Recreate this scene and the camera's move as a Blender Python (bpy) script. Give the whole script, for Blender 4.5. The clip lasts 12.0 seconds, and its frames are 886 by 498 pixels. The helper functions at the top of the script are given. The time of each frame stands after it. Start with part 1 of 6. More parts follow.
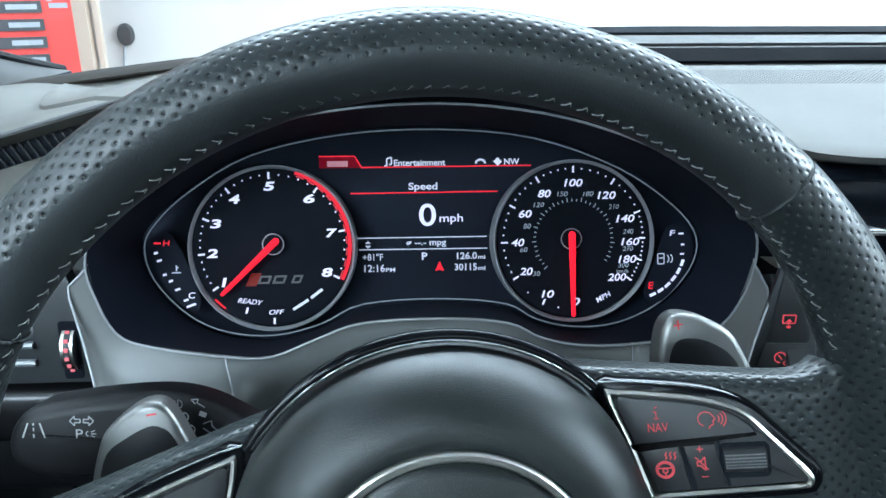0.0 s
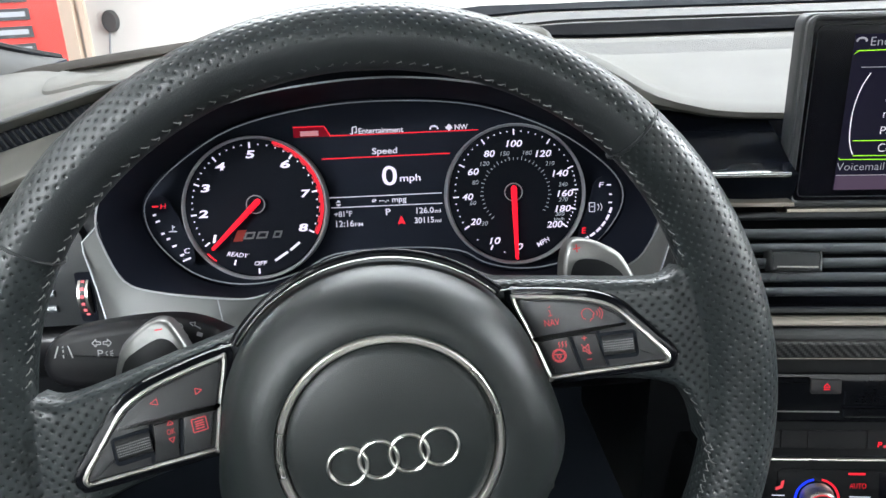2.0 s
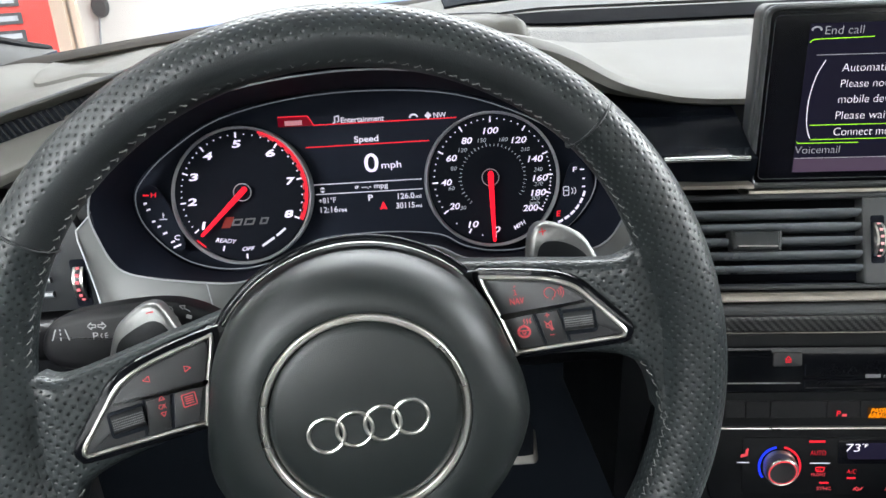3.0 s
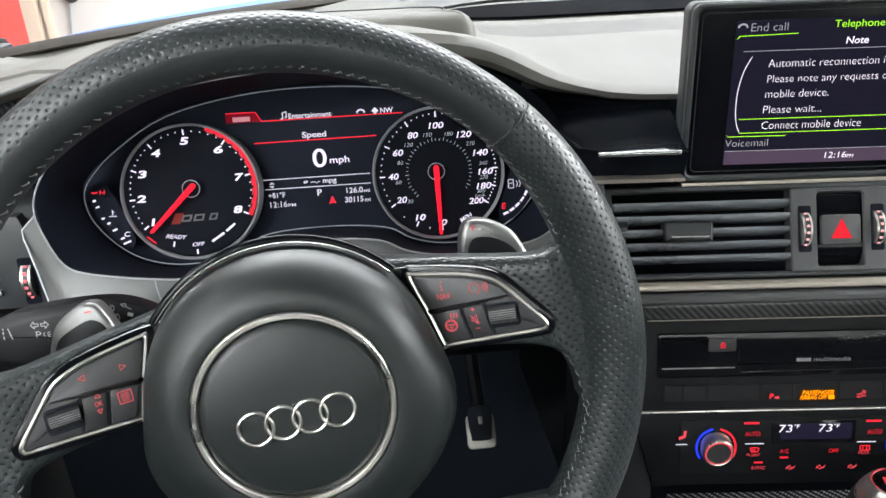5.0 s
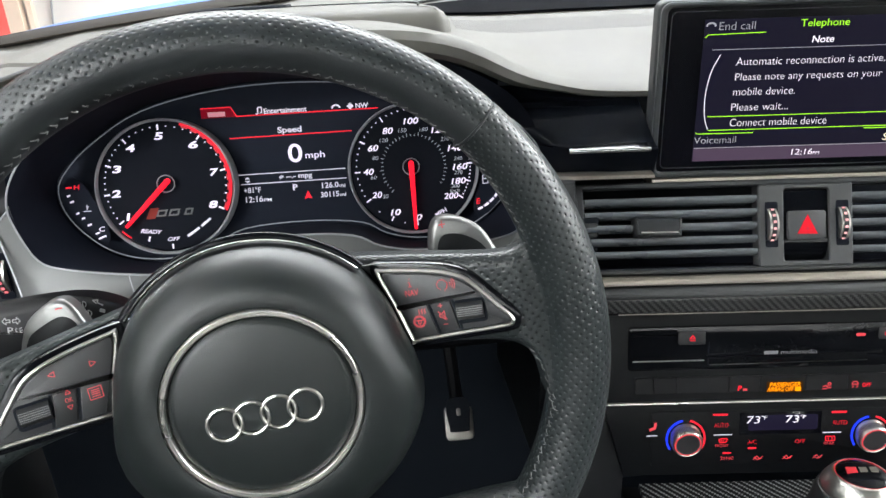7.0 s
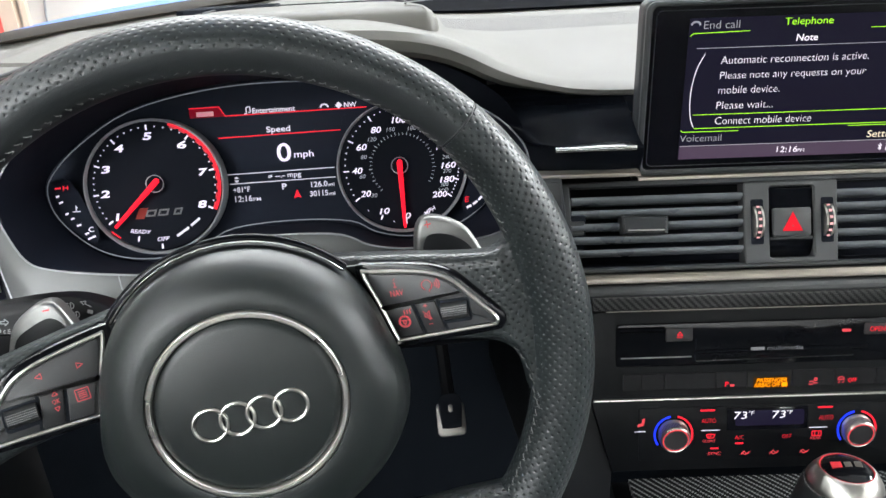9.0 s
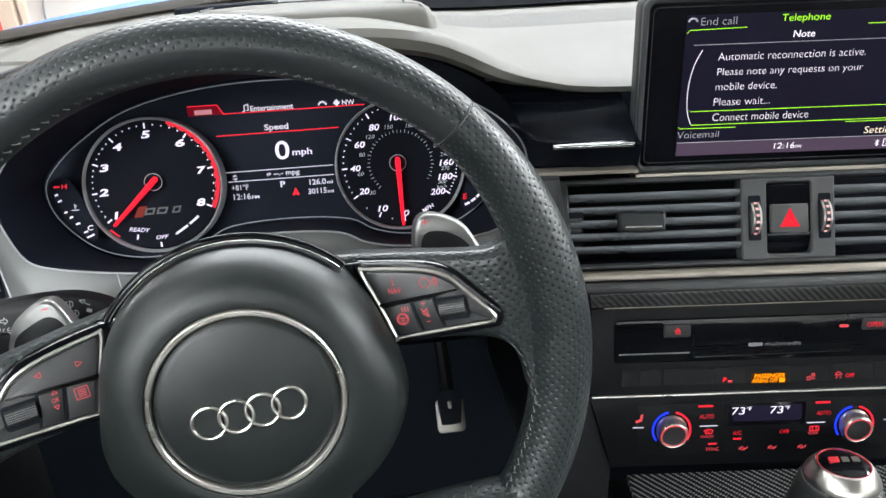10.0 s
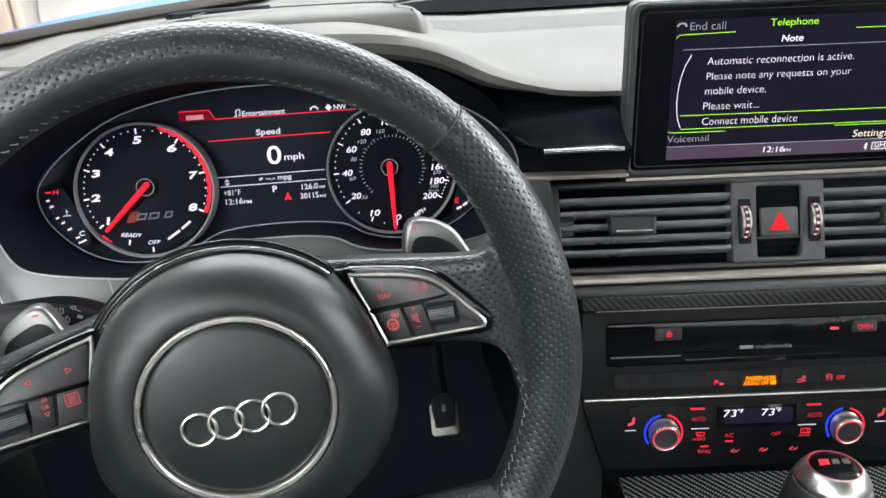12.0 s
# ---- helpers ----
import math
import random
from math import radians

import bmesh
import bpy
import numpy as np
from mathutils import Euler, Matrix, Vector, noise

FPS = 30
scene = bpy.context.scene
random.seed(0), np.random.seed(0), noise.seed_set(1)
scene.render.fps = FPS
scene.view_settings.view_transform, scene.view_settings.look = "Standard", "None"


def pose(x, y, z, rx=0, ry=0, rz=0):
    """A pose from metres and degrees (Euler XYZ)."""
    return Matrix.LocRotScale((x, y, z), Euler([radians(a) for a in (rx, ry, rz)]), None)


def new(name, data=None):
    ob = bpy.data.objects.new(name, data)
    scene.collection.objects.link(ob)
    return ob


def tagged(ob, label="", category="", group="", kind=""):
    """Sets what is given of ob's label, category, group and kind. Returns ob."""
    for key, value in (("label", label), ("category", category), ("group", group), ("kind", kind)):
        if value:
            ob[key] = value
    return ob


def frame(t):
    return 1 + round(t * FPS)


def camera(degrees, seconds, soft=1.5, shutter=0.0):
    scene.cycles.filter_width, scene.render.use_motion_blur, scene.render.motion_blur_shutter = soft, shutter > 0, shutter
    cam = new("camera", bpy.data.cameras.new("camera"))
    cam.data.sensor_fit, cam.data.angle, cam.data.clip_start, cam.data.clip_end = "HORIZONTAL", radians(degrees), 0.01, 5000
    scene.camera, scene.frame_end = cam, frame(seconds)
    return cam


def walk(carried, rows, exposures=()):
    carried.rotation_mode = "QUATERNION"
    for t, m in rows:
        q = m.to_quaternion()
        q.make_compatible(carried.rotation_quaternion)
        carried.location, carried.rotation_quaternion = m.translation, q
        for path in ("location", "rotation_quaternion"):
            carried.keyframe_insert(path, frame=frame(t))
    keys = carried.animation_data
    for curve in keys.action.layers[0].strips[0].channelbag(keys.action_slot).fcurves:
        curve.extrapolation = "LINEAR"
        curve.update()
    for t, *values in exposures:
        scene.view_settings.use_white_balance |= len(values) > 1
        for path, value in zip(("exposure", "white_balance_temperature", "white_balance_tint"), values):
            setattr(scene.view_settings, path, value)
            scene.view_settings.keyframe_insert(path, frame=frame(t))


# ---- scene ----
cam = camera(61.69, 12.0)
# seconds, eye in metres, turn in degrees
PATH = [
    (0.0, 0.0000, -0.0000, 0.8500, 69.997, -0.026, -3.243),
    (0.5, 0.0053, -0.0057, 0.8551, 69.905, 0.357, -3.471),
    (1.0, 0.0094, -0.0241, 0.8554, 69.525, 0.671, -3.841),
    (1.5, 0.0132, -0.0564, 0.8560, 69.027, 1.084, -4.017),
    (2.0, 0.0215, -0.0818, 0.8592, 68.329, 1.514, -4.267),
    (2.5, 0.0271, -0.0973, 0.8661, 67.599, 1.858, -4.481),
    (3.0, 0.0325, -0.1052, 0.8688, 66.964, 2.035, -4.826),
    (5.0, 0.0604, -0.1173, 0.8797, 65.660, 2.126, -6.373),
    (5.5, 0.0641, -0.1195, 0.8813, 65.441, 2.057, -6.734),
    (6.0, 0.0668, -0.1200, 0.8828, 65.206, 1.979, -6.918),
    (6.5, 0.0693, -0.1212, 0.8846, 64.992, 1.809, -7.196),
    (7.0, 0.0704, -0.1221, 0.8850, 64.883, 1.714, -7.274),
    (9.0, 0.0770, -0.1242, 0.8888, 64.456, 1.882, -7.621),
    (9.5, 0.0769, -0.1240, 0.8896, 64.283, 1.973, -7.737),
    (10.0, 0.0782, -0.1251, 0.8901, 64.148, 2.053, -7.714),
    (10.5, 0.0788, -0.1253, 0.8899, 64.056, 2.075, -7.835),
    (11.0, 0.0789, -0.1238, 0.8891, 63.970, 2.122, -7.885),
    (11.5, 0.0808, -0.1245, 0.8922, 64.042, 2.133, -7.994),
    (12.0, 0.0819, -0.1259, 0.8924, 64.263, 2.126, -8.055),
]
# the clip's camera starts cool and settles to a neutral white balance
LIGHT = [(0.0, 0.08, 5300, -1), (0.5, 0.19, 5820, 5), (1.0, 0.17, 6000, 6.5), (1.5, 0.18, 6080, 7), (2.0, 0.22, 6300, 9), (3.0, 0.24, 6400, 9.5), (5.0, 0.29, 6500, 10), (12.0, 0.29, 6450, 10)]
walk(cam, [(t, pose(x, y, z, rx, ry, rz)) for t, x, y, z, rx, ry, rz in PATH], LIGHT)
# ---- end of walk ----

# ---- world and lights ----
world = bpy.data.worlds.new("world")
scene.world = world
world.use_nodes = True
world.node_tree.nodes["Background"].inputs["Color"].default_value = (0.86, 0.93, 1.0, 1)
world.node_tree.nodes["Background"].inputs["Strength"].default_value = 0.31


def fill_panel(x, y, z, sx, sy, power, colour=(0.94, 0.98, 1.0)):
    lamp = bpy.data.lights.new("fill_lamp", "AREA")
    lamp.shape, lamp.size, lamp.size_y, lamp.energy, lamp.color = "RECTANGLE", sx, sy, power, colour
    ob = new("fill_lamp", lamp)
    ob.matrix_basis = pose(x, y, z, 0, 0, 0)
    return ob


# unseen area lamps added under the ceiling, weighted by side to light the cabin
fill_panel(1.2, 2.8, 2.85, 5.0, 1.2, 390)
fill_panel(-2.6, 0.0, 2.85, 1.2, 5.0, 110)
fill_panel(5.2, 0.2, 2.85, 1.2, 5.0, 1250)
fill_panel(-1.2, -4.0, 2.85, 6.0, 1.6, 900)


# ---- materials ----
def nodes_of(name):
    m = bpy.data.materials.new(name)
    m.use_nodes = True
    nt = m.node_tree
    return m, nt, nt.nodes["Principled BSDF"]


def math_node(nt, op, a, b=None, c=None, clamp=False):
    n = nt.nodes.new("ShaderNodeMath")
    n.operation, n.use_clamp = op, clamp
    for i, v in enumerate((a, b, c)):
        if v is None:
            continue
        if isinstance(v, (int, float)):
            n.inputs[i].default_value = v
        else:
            nt.links.new(v, n.inputs[i])
    return n.outputs[0]


def noise_node(nt, scale, detail=3.0, rough=0.6, coords="Object"):
    tc = nt.nodes.new("ShaderNodeTexCoord")
    n = nt.nodes.new("ShaderNodeTexNoise")
    n.inputs["Scale"].default_value, n.inputs["Detail"].default_value, n.inputs["Roughness"].default_value = scale, detail, rough
    nt.links.new(tc.outputs[coords], n.inputs["Vector"])
    return n.outputs["Fac"]


def surface(name, colour, rough, metal=0.0, grain=900.0, relief=0.15, vary=0.18, coat=0.0, spec=0.5, depth=0.0004, blotch=14.0, rvary=0.12):
    """A solid surface: a base colour that varies at two scales, fine relief, uneven gloss."""
    m, nt, p = nodes_of(name)
    big, fine = noise_node(nt, blotch, 4), noise_node(nt, grain, 2)
    mix = nt.nodes.new("ShaderNodeMixRGB")
    mix.inputs[1].default_value = (*[c * (1 - vary) for c in colour], 1)
    mix.inputs[2].default_value = (*[min(1, c * (1 + vary)) for c in colour], 1)
    f = math_node(nt, "ADD", math_node(nt, "MULTIPLY", big, 0.65), math_node(nt, "MULTIPLY", fine, 0.35))
    nt.links.new(f, mix.inputs[0])
    nt.links.new(mix.outputs[0], p.inputs["Base Color"])
    r = math_node(nt, "ADD", math_node(nt, "MULTIPLY", big, 2 * rvary), rough - rvary, clamp=True)
    nt.links.new(r, p.inputs["Roughness"])
    p.inputs["Metallic"].default_value = metal
    p.inputs["Specular IOR Level"].default_value = spec
    p.inputs["Coat Weight"].default_value = coat
    p.inputs["Coat Roughness"].default_value = 0.03
    if relief:
        b = nt.nodes.new("ShaderNodeBump")
        b.inputs["Strength"].default_value, b.inputs["Distance"].default_value = relief, depth
        nt.links.new(fine, b.inputs["Height"])
        nt.links.new(b.outputs[0], p.inputs["Normal"])
    return m


def leather(name, colour, rough, holes, wide_by=0.12, size=1.0):
    """Grained leather; holes: a staggered grid of punched dots laid out by the mesh's uv, one dot to a unit."""
    m, nt, p = nodes_of(name)
    tc = nt.nodes.new("ShaderNodeTexCoord")
    vor = nt.nodes.new("ShaderNodeTexVoronoi")
    vor.inputs["Scale"].default_value = 1500
    nt.links.new(tc.outputs["Object"], vor.inputs["Vector"])
    big = noise_node(nt, 30, 4)
    mix = nt.nodes.new("ShaderNodeMixRGB")
    mix.inputs[1].default_value = (*[c * 0.8 for c in colour], 1)
    mix.inputs[2].default_value = (*[c * 1.25 for c in colour], 1)
    nt.links.new(big, mix.inputs[0])
    height = math_node(nt, "MULTIPLY", vor.outputs["Distance"], 0.05)
    colour_out = mix.outputs[0]
    if holes:
        sep = nt.nodes.new("ShaderNodeSeparateXYZ")
        nt.links.new(tc.outputs["UV"], sep.inputs[0])
        dist = []
        for shift in (0.0, 0.5):
            fu = math_node(nt, "SUBTRACT", math_node(nt, "FRACT", math_node(nt, "ADD", sep.outputs[0], shift)), 0.5)
            fv = math_node(nt, "SUBTRACT", math_node(nt, "FRACT", math_node(nt, "ADD", sep.outputs[1], shift)), 0.5)
            d2 = math_node(nt, "ADD", math_node(nt, "MULTIPLY", fu, fu), math_node(nt, "MULTIPLY", fv, fv))
            dist.append(math_node(nt, "SQRT", d2))
        near = math_node(nt, "MINIMUM", dist[0], dist[1])
        ramp = nt.nodes.new("ShaderNodeMapRange")
        ramp.interpolation_type = "SMOOTHSTEP"
        ramp.inputs["From Min"].default_value, ramp.inputs["From Max"].default_value = 0.045 * size, 0.12 * size
        nt.links.new(near, ramp.inputs["Value"])
        wide = nt.nodes.new("ShaderNodeMapRange")
        wide.interpolation_type = "SMOOTHSTEP"
        wide.inputs["From Min"].default_value, wide.inputs["From Max"].default_value = 0.06, 0.30
        nt.links.new(near, wide.inputs["Value"])
        height = math_node(nt, "ADD", height, math_node(nt, "ADD", math_node(nt, "MULTIPLY", ramp.outputs[0], 1.0), math_node(nt, "MULTIPLY", wide.outputs[0], wide_by)))
        core = nt.nodes.new("ShaderNodeMapRange")
        core.inputs["From Min"].default_value, core.inputs["From Max"].default_value = 0.04 * size, 0.09 * size
        core.inputs["To Min"].default_value = 0.25
        nt.links.new(near, core.inputs["Value"])
        hole = nt.nodes.new("ShaderNodeMixRGB")
        hole.blend_type = "MULTIPLY"
        hole.inputs[0].default_value = 1
        nt.links.new(colour_out, hole.inputs[1])
        nt.links.new(core.outputs[0], hole.inputs[2])
        colour_out = hole.outputs[0]
    nt.links.new(colour_out, p.inputs["Base Color"])
    nt.links.new(math_node(nt, "ADD", math_node(nt, "MULTIPLY", big, 0.16), rough - 0.08), p.inputs["Roughness"])
    b = nt.nodes.new("ShaderNodeBump")
    b.inputs["Strength"].default_value, b.inputs["Distance"].default_value = 0.9, 0.0010
    nt.links.new(height, b.inputs["Height"])
    nt.links.new(b.outputs[0], p.inputs["Normal"])
    return m


def lit(name, colour, strength, base=None):
    """Back-lit print or a glowing screen segment."""
    m, nt, p = nodes_of(name)
    p.inputs["Base Color"].default_value = (*(base or [c * 0.5 for c in colour]), 1)
    p.inputs["Emission Color"].default_value = (*colour, 1)
    p.inputs["Emission Strength"].default_value = strength
    p.inputs["Specular IOR Level"].default_value = 0.08
    p.inputs["Roughness"].default_value = 0.5
    return m


def carbon(name, tow, cut=1.5):
    """Woven carbon fibre under lacquer: a twill of light and dark tows."""
    m, nt, p = nodes_of(name)
    tc = nt.nodes.new("ShaderNodeTexCoord")
    sep = nt.nodes.new("ShaderNodeSeparateXYZ")
    nt.links.new(tc.outputs["UV"], sep.inputs[0])
    u, v = sep.outputs[0], sep.outputs[1]
    iu, iv = math_node(nt, "FLOOR", u), math_node(nt, "FLOOR", v)
    twill = math_node(nt, "GREATER_THAN", math_node(nt, "FLOORED_MODULO", math_node(nt, "ADD", iu, iv), 4.0), cut)
    fu = math_node(nt, "ABSOLUTE", math_node(nt, "SUBTRACT", math_node(nt, "FRACT", u), 0.5))
    fv = math_node(nt, "ABSOLUTE", math_node(nt, "SUBTRACT", math_node(nt, "FRACT", v), 0.5))
    prof = nt.nodes.new("ShaderNodeMixRGB")
    nt.links.new(twill, prof.inputs[0])
    nt.links.new(fu, prof.inputs[1])
    nt.links.new(fv, prof.inputs[2])
    mix = nt.nodes.new("ShaderNodeMixRGB")
    mix.inputs[1].default_value, mix.inputs[2].default_value = (0.006, 0.006, 0.007, 1), (tow, tow, tow, 1)
    nt.links.new(twill, mix.inputs[0])
    nt.links.new(mix.outputs[0], p.inputs["Base Color"])
    nt.links.new(math_node(nt, "ADD", math_node(nt, "MULTIPLY", twill, -0.16), 0.46), p.inputs["Roughness"])
    p.inputs["Metallic"].default_value = 0.5
    p.inputs["Coat Weight"].default_value, p.inputs["Coat Roughness"].default_value = 0.35, 0.12
    b = nt.nodes.new("ShaderNodeBump")
    b.inputs["Strength"].default_value, b.inputs["Distance"].default_value, b.invert = 0.5, 0.0006, True
    nt.links.new(prof.outputs[0], b.inputs["Height"])
    nt.links.new(b.outputs[0], p.inputs["Normal"])
    return m


def glass(name):
    m, nt, p = nodes_of(name)
    out = nt.nodes["Material Output"]
    clear, gloss, mix = nt.nodes.new("ShaderNodeBsdfTransparent"), nt.nodes.new("ShaderNodeBsdfGlossy"), nt.nodes.new("ShaderNodeMixShader")
    gloss.inputs["Roughness"].default_value = 0.02
    mix.inputs[0].default_value = 0.04
    nt.links.new(clear.outputs[0], mix.inputs[1])
    nt.links.new(gloss.outputs[0], mix.inputs[2])
    nt.links.new(mix.outputs[0], out.inputs["Surface"])
    return m


M_PAD = surface("dash_soft_foam", (0.090, 0.087, 0.076), 0.6, relief=0.35, grain=1400, vary=0.08, depth=0.0003)
M_DARK = surface("dark_soft_plastic", (0.0222, 0.0244, 0.0262), 0.46, relief=0.3, grain=1500, depth=0.0003)
M_KEYTOP = surface("satin_grey_key", (0.030, 0.031, 0.032), 0.40, relief=0.15, grain=1800, depth=0.0002)
M_MARKS = surface("pale_satin_studs", (0.20, 0.20, 0.20), 0.4, relief=0.0)
M_MID = surface("grey_satin_plastic", (0.055, 0.057, 0.058), 0.5, relief=0.25, grain=1500, depth=0.0002)
M_TRIM = surface("satin_aluminium_trim", (0.36, 0.325, 0.28), 0.36, metal=0.8, relief=0.1, grain=500)
M_CHROME = surface("chrome", (0.78, 0.78, 0.76), 0.14, metal=1.0, relief=0.0, vary=0.05, rvary=0.05)
M_SATIN = surface("satin_chrome", (0.74, 0.72, 0.67), 0.3, metal=1.0, relief=0.05, vary=0.08)
M_BLACK = surface("gloss_black_lacquer", (0.005, 0.0055, 0.007), 0.07, relief=0.0, vary=0.2, rvary=0.03, spec=0.2)
M_LACQUER = surface("deep_black_lacquer", (0.0045, 0.0055, 0.008), 0.10, relief=0.0, vary=0.2, rvary=0.03, spec=0.09)
M_PIANO = surface("polished_black_plastic", (0.004, 0.0045, 0.006), 0.06, relief=0.0, vary=0.2, rvary=0.03, spec=0.2)
M_SCREEN = surface("dark_display_glass", (0.004, 0.004, 0.006), 0.12, relief=0.0, vary=0.2, rvary=0.04, spec=0.35)
M_FACE = surface("instrument_face", (0.0085, 0.0098, 0.0145), 0.7, relief=0.1, vary=0.15, spec=0.04)
# base lifted towards navy to imitate lens haze over the dark panel
M_NIGHT = surface("instrument_panel_mat", (0.013, 0.016, 0.026), 0.65, relief=0.1, vary=0.15, spec=0.08)
M_BUTTON = surface("soft_touch_button", (0.018, 0.019, 0.020), 0.45, relief=0.15, grain=1800, depth=0.0002)
M_AIRBAG = surface("airbag_cover_skin", (0.0102, 0.0130, 0.0128), 0.35, relief=0.5, grain=2200, depth=0.00025, vary=0.1)
M_LEATHER = leather("smooth_leather", (0.0200, 0.0232, 0.0245), 0.52, False)
M_PERF = leather("punched_leather", (0.0200, 0.0245, 0.0252), 0.34, True, 0.18, 0.98)
M_THREAD = surface("grey_thread", (0.20, 0.20, 0.195), 0.8, relief=0.0, vary=0.3)
M_PADDLE = surface("cast_aluminium", (0.22, 0.22, 0.215), 0.38, metal=0.85, relief=0.15, grain=700)
M_CARBON = carbon("lacquered_carbon_weave", 0.060)
M_WEAVE = carbon("satin_carbon_weave", 0.50, 2.5)
M_SLOT = surface("black_duct_slot", (0.004, 0.0045, 0.006), 0.9, relief=0.2, grain=700, spec=0.02)
M_VOID = surface("unlit_black_slot", (0.012, 0.014, 0.018), 0.9, relief=0.3, grain=700, spec=0.05)
M_STACK = surface("matt_black_panel", (0.0055, 0.006, 0.007), 0.46, relief=0.2, grain=1500, depth=0.0002, spec=0.18)
M_CARPET = surface("black_carpet", (0.012, 0.015, 0.020), 0.95, relief=0.8, grain=600, depth=0.002, spec=0.03)
M_HEADLINER = surface("black_headliner_cloth", (0.035, 0.035, 0.036), 0.9, relief=0.5, grain=1200)
M_PILLAR = surface("grey_pillar_skin", (0.052, 0.052, 0.051), 0.7, relief=0.4, grain=1300, depth=0.0003, vary=0.08)
M_WHITE = lit("white_backlight", (0.90, 0.82, 1.0), 0.72)
M_SOFTWHITE = lit("soft_white_backlight", (0.85, 0.82, 0.95), 0.5)
M_DIM = lit("dim_grey_backlight", (0.75, 0.78, 0.85), 0.22)
M_RED = lit("red_backlight", (1.0, 0.03, 0.06), 0.7, (0.4, 0.0, 0.0))
M_REDDIM = lit("dim_red_backlight", (1.0, 0.12, 0.15), 0.55, (0.3, 0.0, 0.0))
M_NEEDLE = lit("glowing_red_needle", (1.0, 0.010, 0.030), 1.25, (0.3, 0.0, 0.0))
M_BLUE = lit("blue_backlight", (0.015, 0.045, 1.0), 1.15, (0.0, 0.0, 0.4))
M_AMBER = lit("amber_backlight", (1.0, 0.30, 0.0), 1.1, (0.4, 0.1, 0.0))
M_GREEN = lit("green_screen_line", (0.40, 0.95, 0.03), 0.7)
M_SCRWHITE = lit("white_screen_text", (0.95, 0.88, 0.97), 0.78)
M_SCRGREY = lit("grey_screen_text", (0.62, 0.60, 0.66), 0.26)
M_SCRBACK = lit("screen_backlight", (0.05, 0.04, 0.12), 0.11, (0.003, 0.003, 0.005))
M_SCRBAR = lit("violet_status_bar", (0.30, 0.19, 0.33), 0.22, (0.01, 0.01, 0.01))
M_REDMARK = surface("red_print", (0.55, 0.02, 0.03), 0.5, relief=0.0)

# ---- building tools (plane coordinates in millimetres, x right, y up, z towards the driver) ----
MM = 0.001


def plane(x, y, z, tilt, turn):
    """The pose of an upright panel that leans back by tilt and is turned by turn degrees."""
    return pose(x, y, z, 90 - tilt, 0, turn)


def thing(name, m, label="", category="", group="", kind=""):
    ob = new(name)
    ob.empty_display_size = 0.02
    ob.matrix_basis = m
    return tagged(ob, label, category, group, kind)


def part(name, bm, material, parent, label="", smooth=True):
    me = bpy.data.meshes.new(name)
    if isinstance(bm, bmesh.types.BMesh):
        bmesh.ops.recalc_face_normals(bm, faces=bm.faces)
        bm.to_mesh(me)
        bm.free()
    else:
        me = bm
    mats = material if isinstance(material, (list, tuple)) else [material]
    for mt in mats:
        me.materials.append(mt)
    if smooth:
        me.shade_smooth()
        me.set_sharp_from_angle(angle=radians(38))
    ob = new(name, me)
    ob.parent = parent
    if label:
        ob["label"] = label
    return ob


def solid(name, bm, material, label, category, kind="", group="", m=None):
    """A thing of one mesh at top level."""
    ob = part(name, bm, material, None)
    if m is not None:
        ob.matrix_basis = m
    return tagged(ob, label, category, group, kind)


def offset(poly, d):
    """The polygon moved inwards by d (it runs counter-clockwise)."""
    out, n = [], len(poly)
    for i in range(n):
        a, b, c = Vector(poly[i - 1]), Vector(poly[i]), Vector(poly[(i + 1) % n])
        e1, e2 = (b - a), (c - b)
        if e1.length < 1e-9 or e2.length < 1e-9:
            out.append((b.x, b.y))
            continue
        n1, n2 = Vector((-e1.y, e1.x)).normalized(), Vector((-e2.y, e2.x)).normalized()
        k = max(0.35, 1 + n1.dot(n2))
        v = b + (n1 + n2) * (d / k)
        out.append((v.x, v.y))
    return out


def ccw(poly):
    a = sum(poly[i - 1][0] * poly[i][1] - poly[i][0] * poly[i - 1][1] for i in range(len(poly)))
    return list(poly) if a > 0 else list(reversed(poly))


def prism(poly, z0, z1, bevel=0.0, bm=None, steps=2):
    """A plate from z0 up to z1 with a rounded upper edge."""
    bm = bm or bmesh.new()
    poly = ccw(poly)
    loops = [(poly, z0)]
    if bevel:
        for k in range(steps + 1):
            a = math.pi / 2 * k / steps
            loops.append((offset(poly, bevel * (1 - math.cos(a))), z1 - bevel * (1 - math.sin(a))))
    else:
        loops.append((poly, z1))
    rings = [[bm.verts.new((x * MM, y * MM, z * MM)) for x, y in p] for p, z in loops]
    for r0, r1 in zip(rings, rings[1:]):
        for i in range(len(r0)):
            j = (i + 1) % len(r0)
            bm.faces.new((r0[i], r0[j], r1[j], r1[i]))
    bm.faces.new(rings[-1])
    bm.faces.new(list(reversed(rings[0])))
    return bm


def band(outer, inner, z0, z1, bevel=0.0, bm=None):
    """A flat frame between two outlines of the same number of corners."""
    bm = bm or bmesh.new()
    outer, inner = ccw(outer), ccw(inner)
    b = bevel
    loops = [(outer, z0), (outer, z1 - b), (offset(outer, b), z1), (offset(inner, -b), z1), (inner, z1 - b), (inner, z0)]
    rings = [[bm.verts.new((x * MM, y * MM, z * MM)) for x, y in p] for p, z in loops]
    for r0, r1 in zip(rings, rings[1:] + rings[:1]):
        for i in range(len(r0)):
            j = (i + 1) % len(r0)
            bm.faces.new((r0[i], r0[j], r1[j], r1[i]))
    return bm


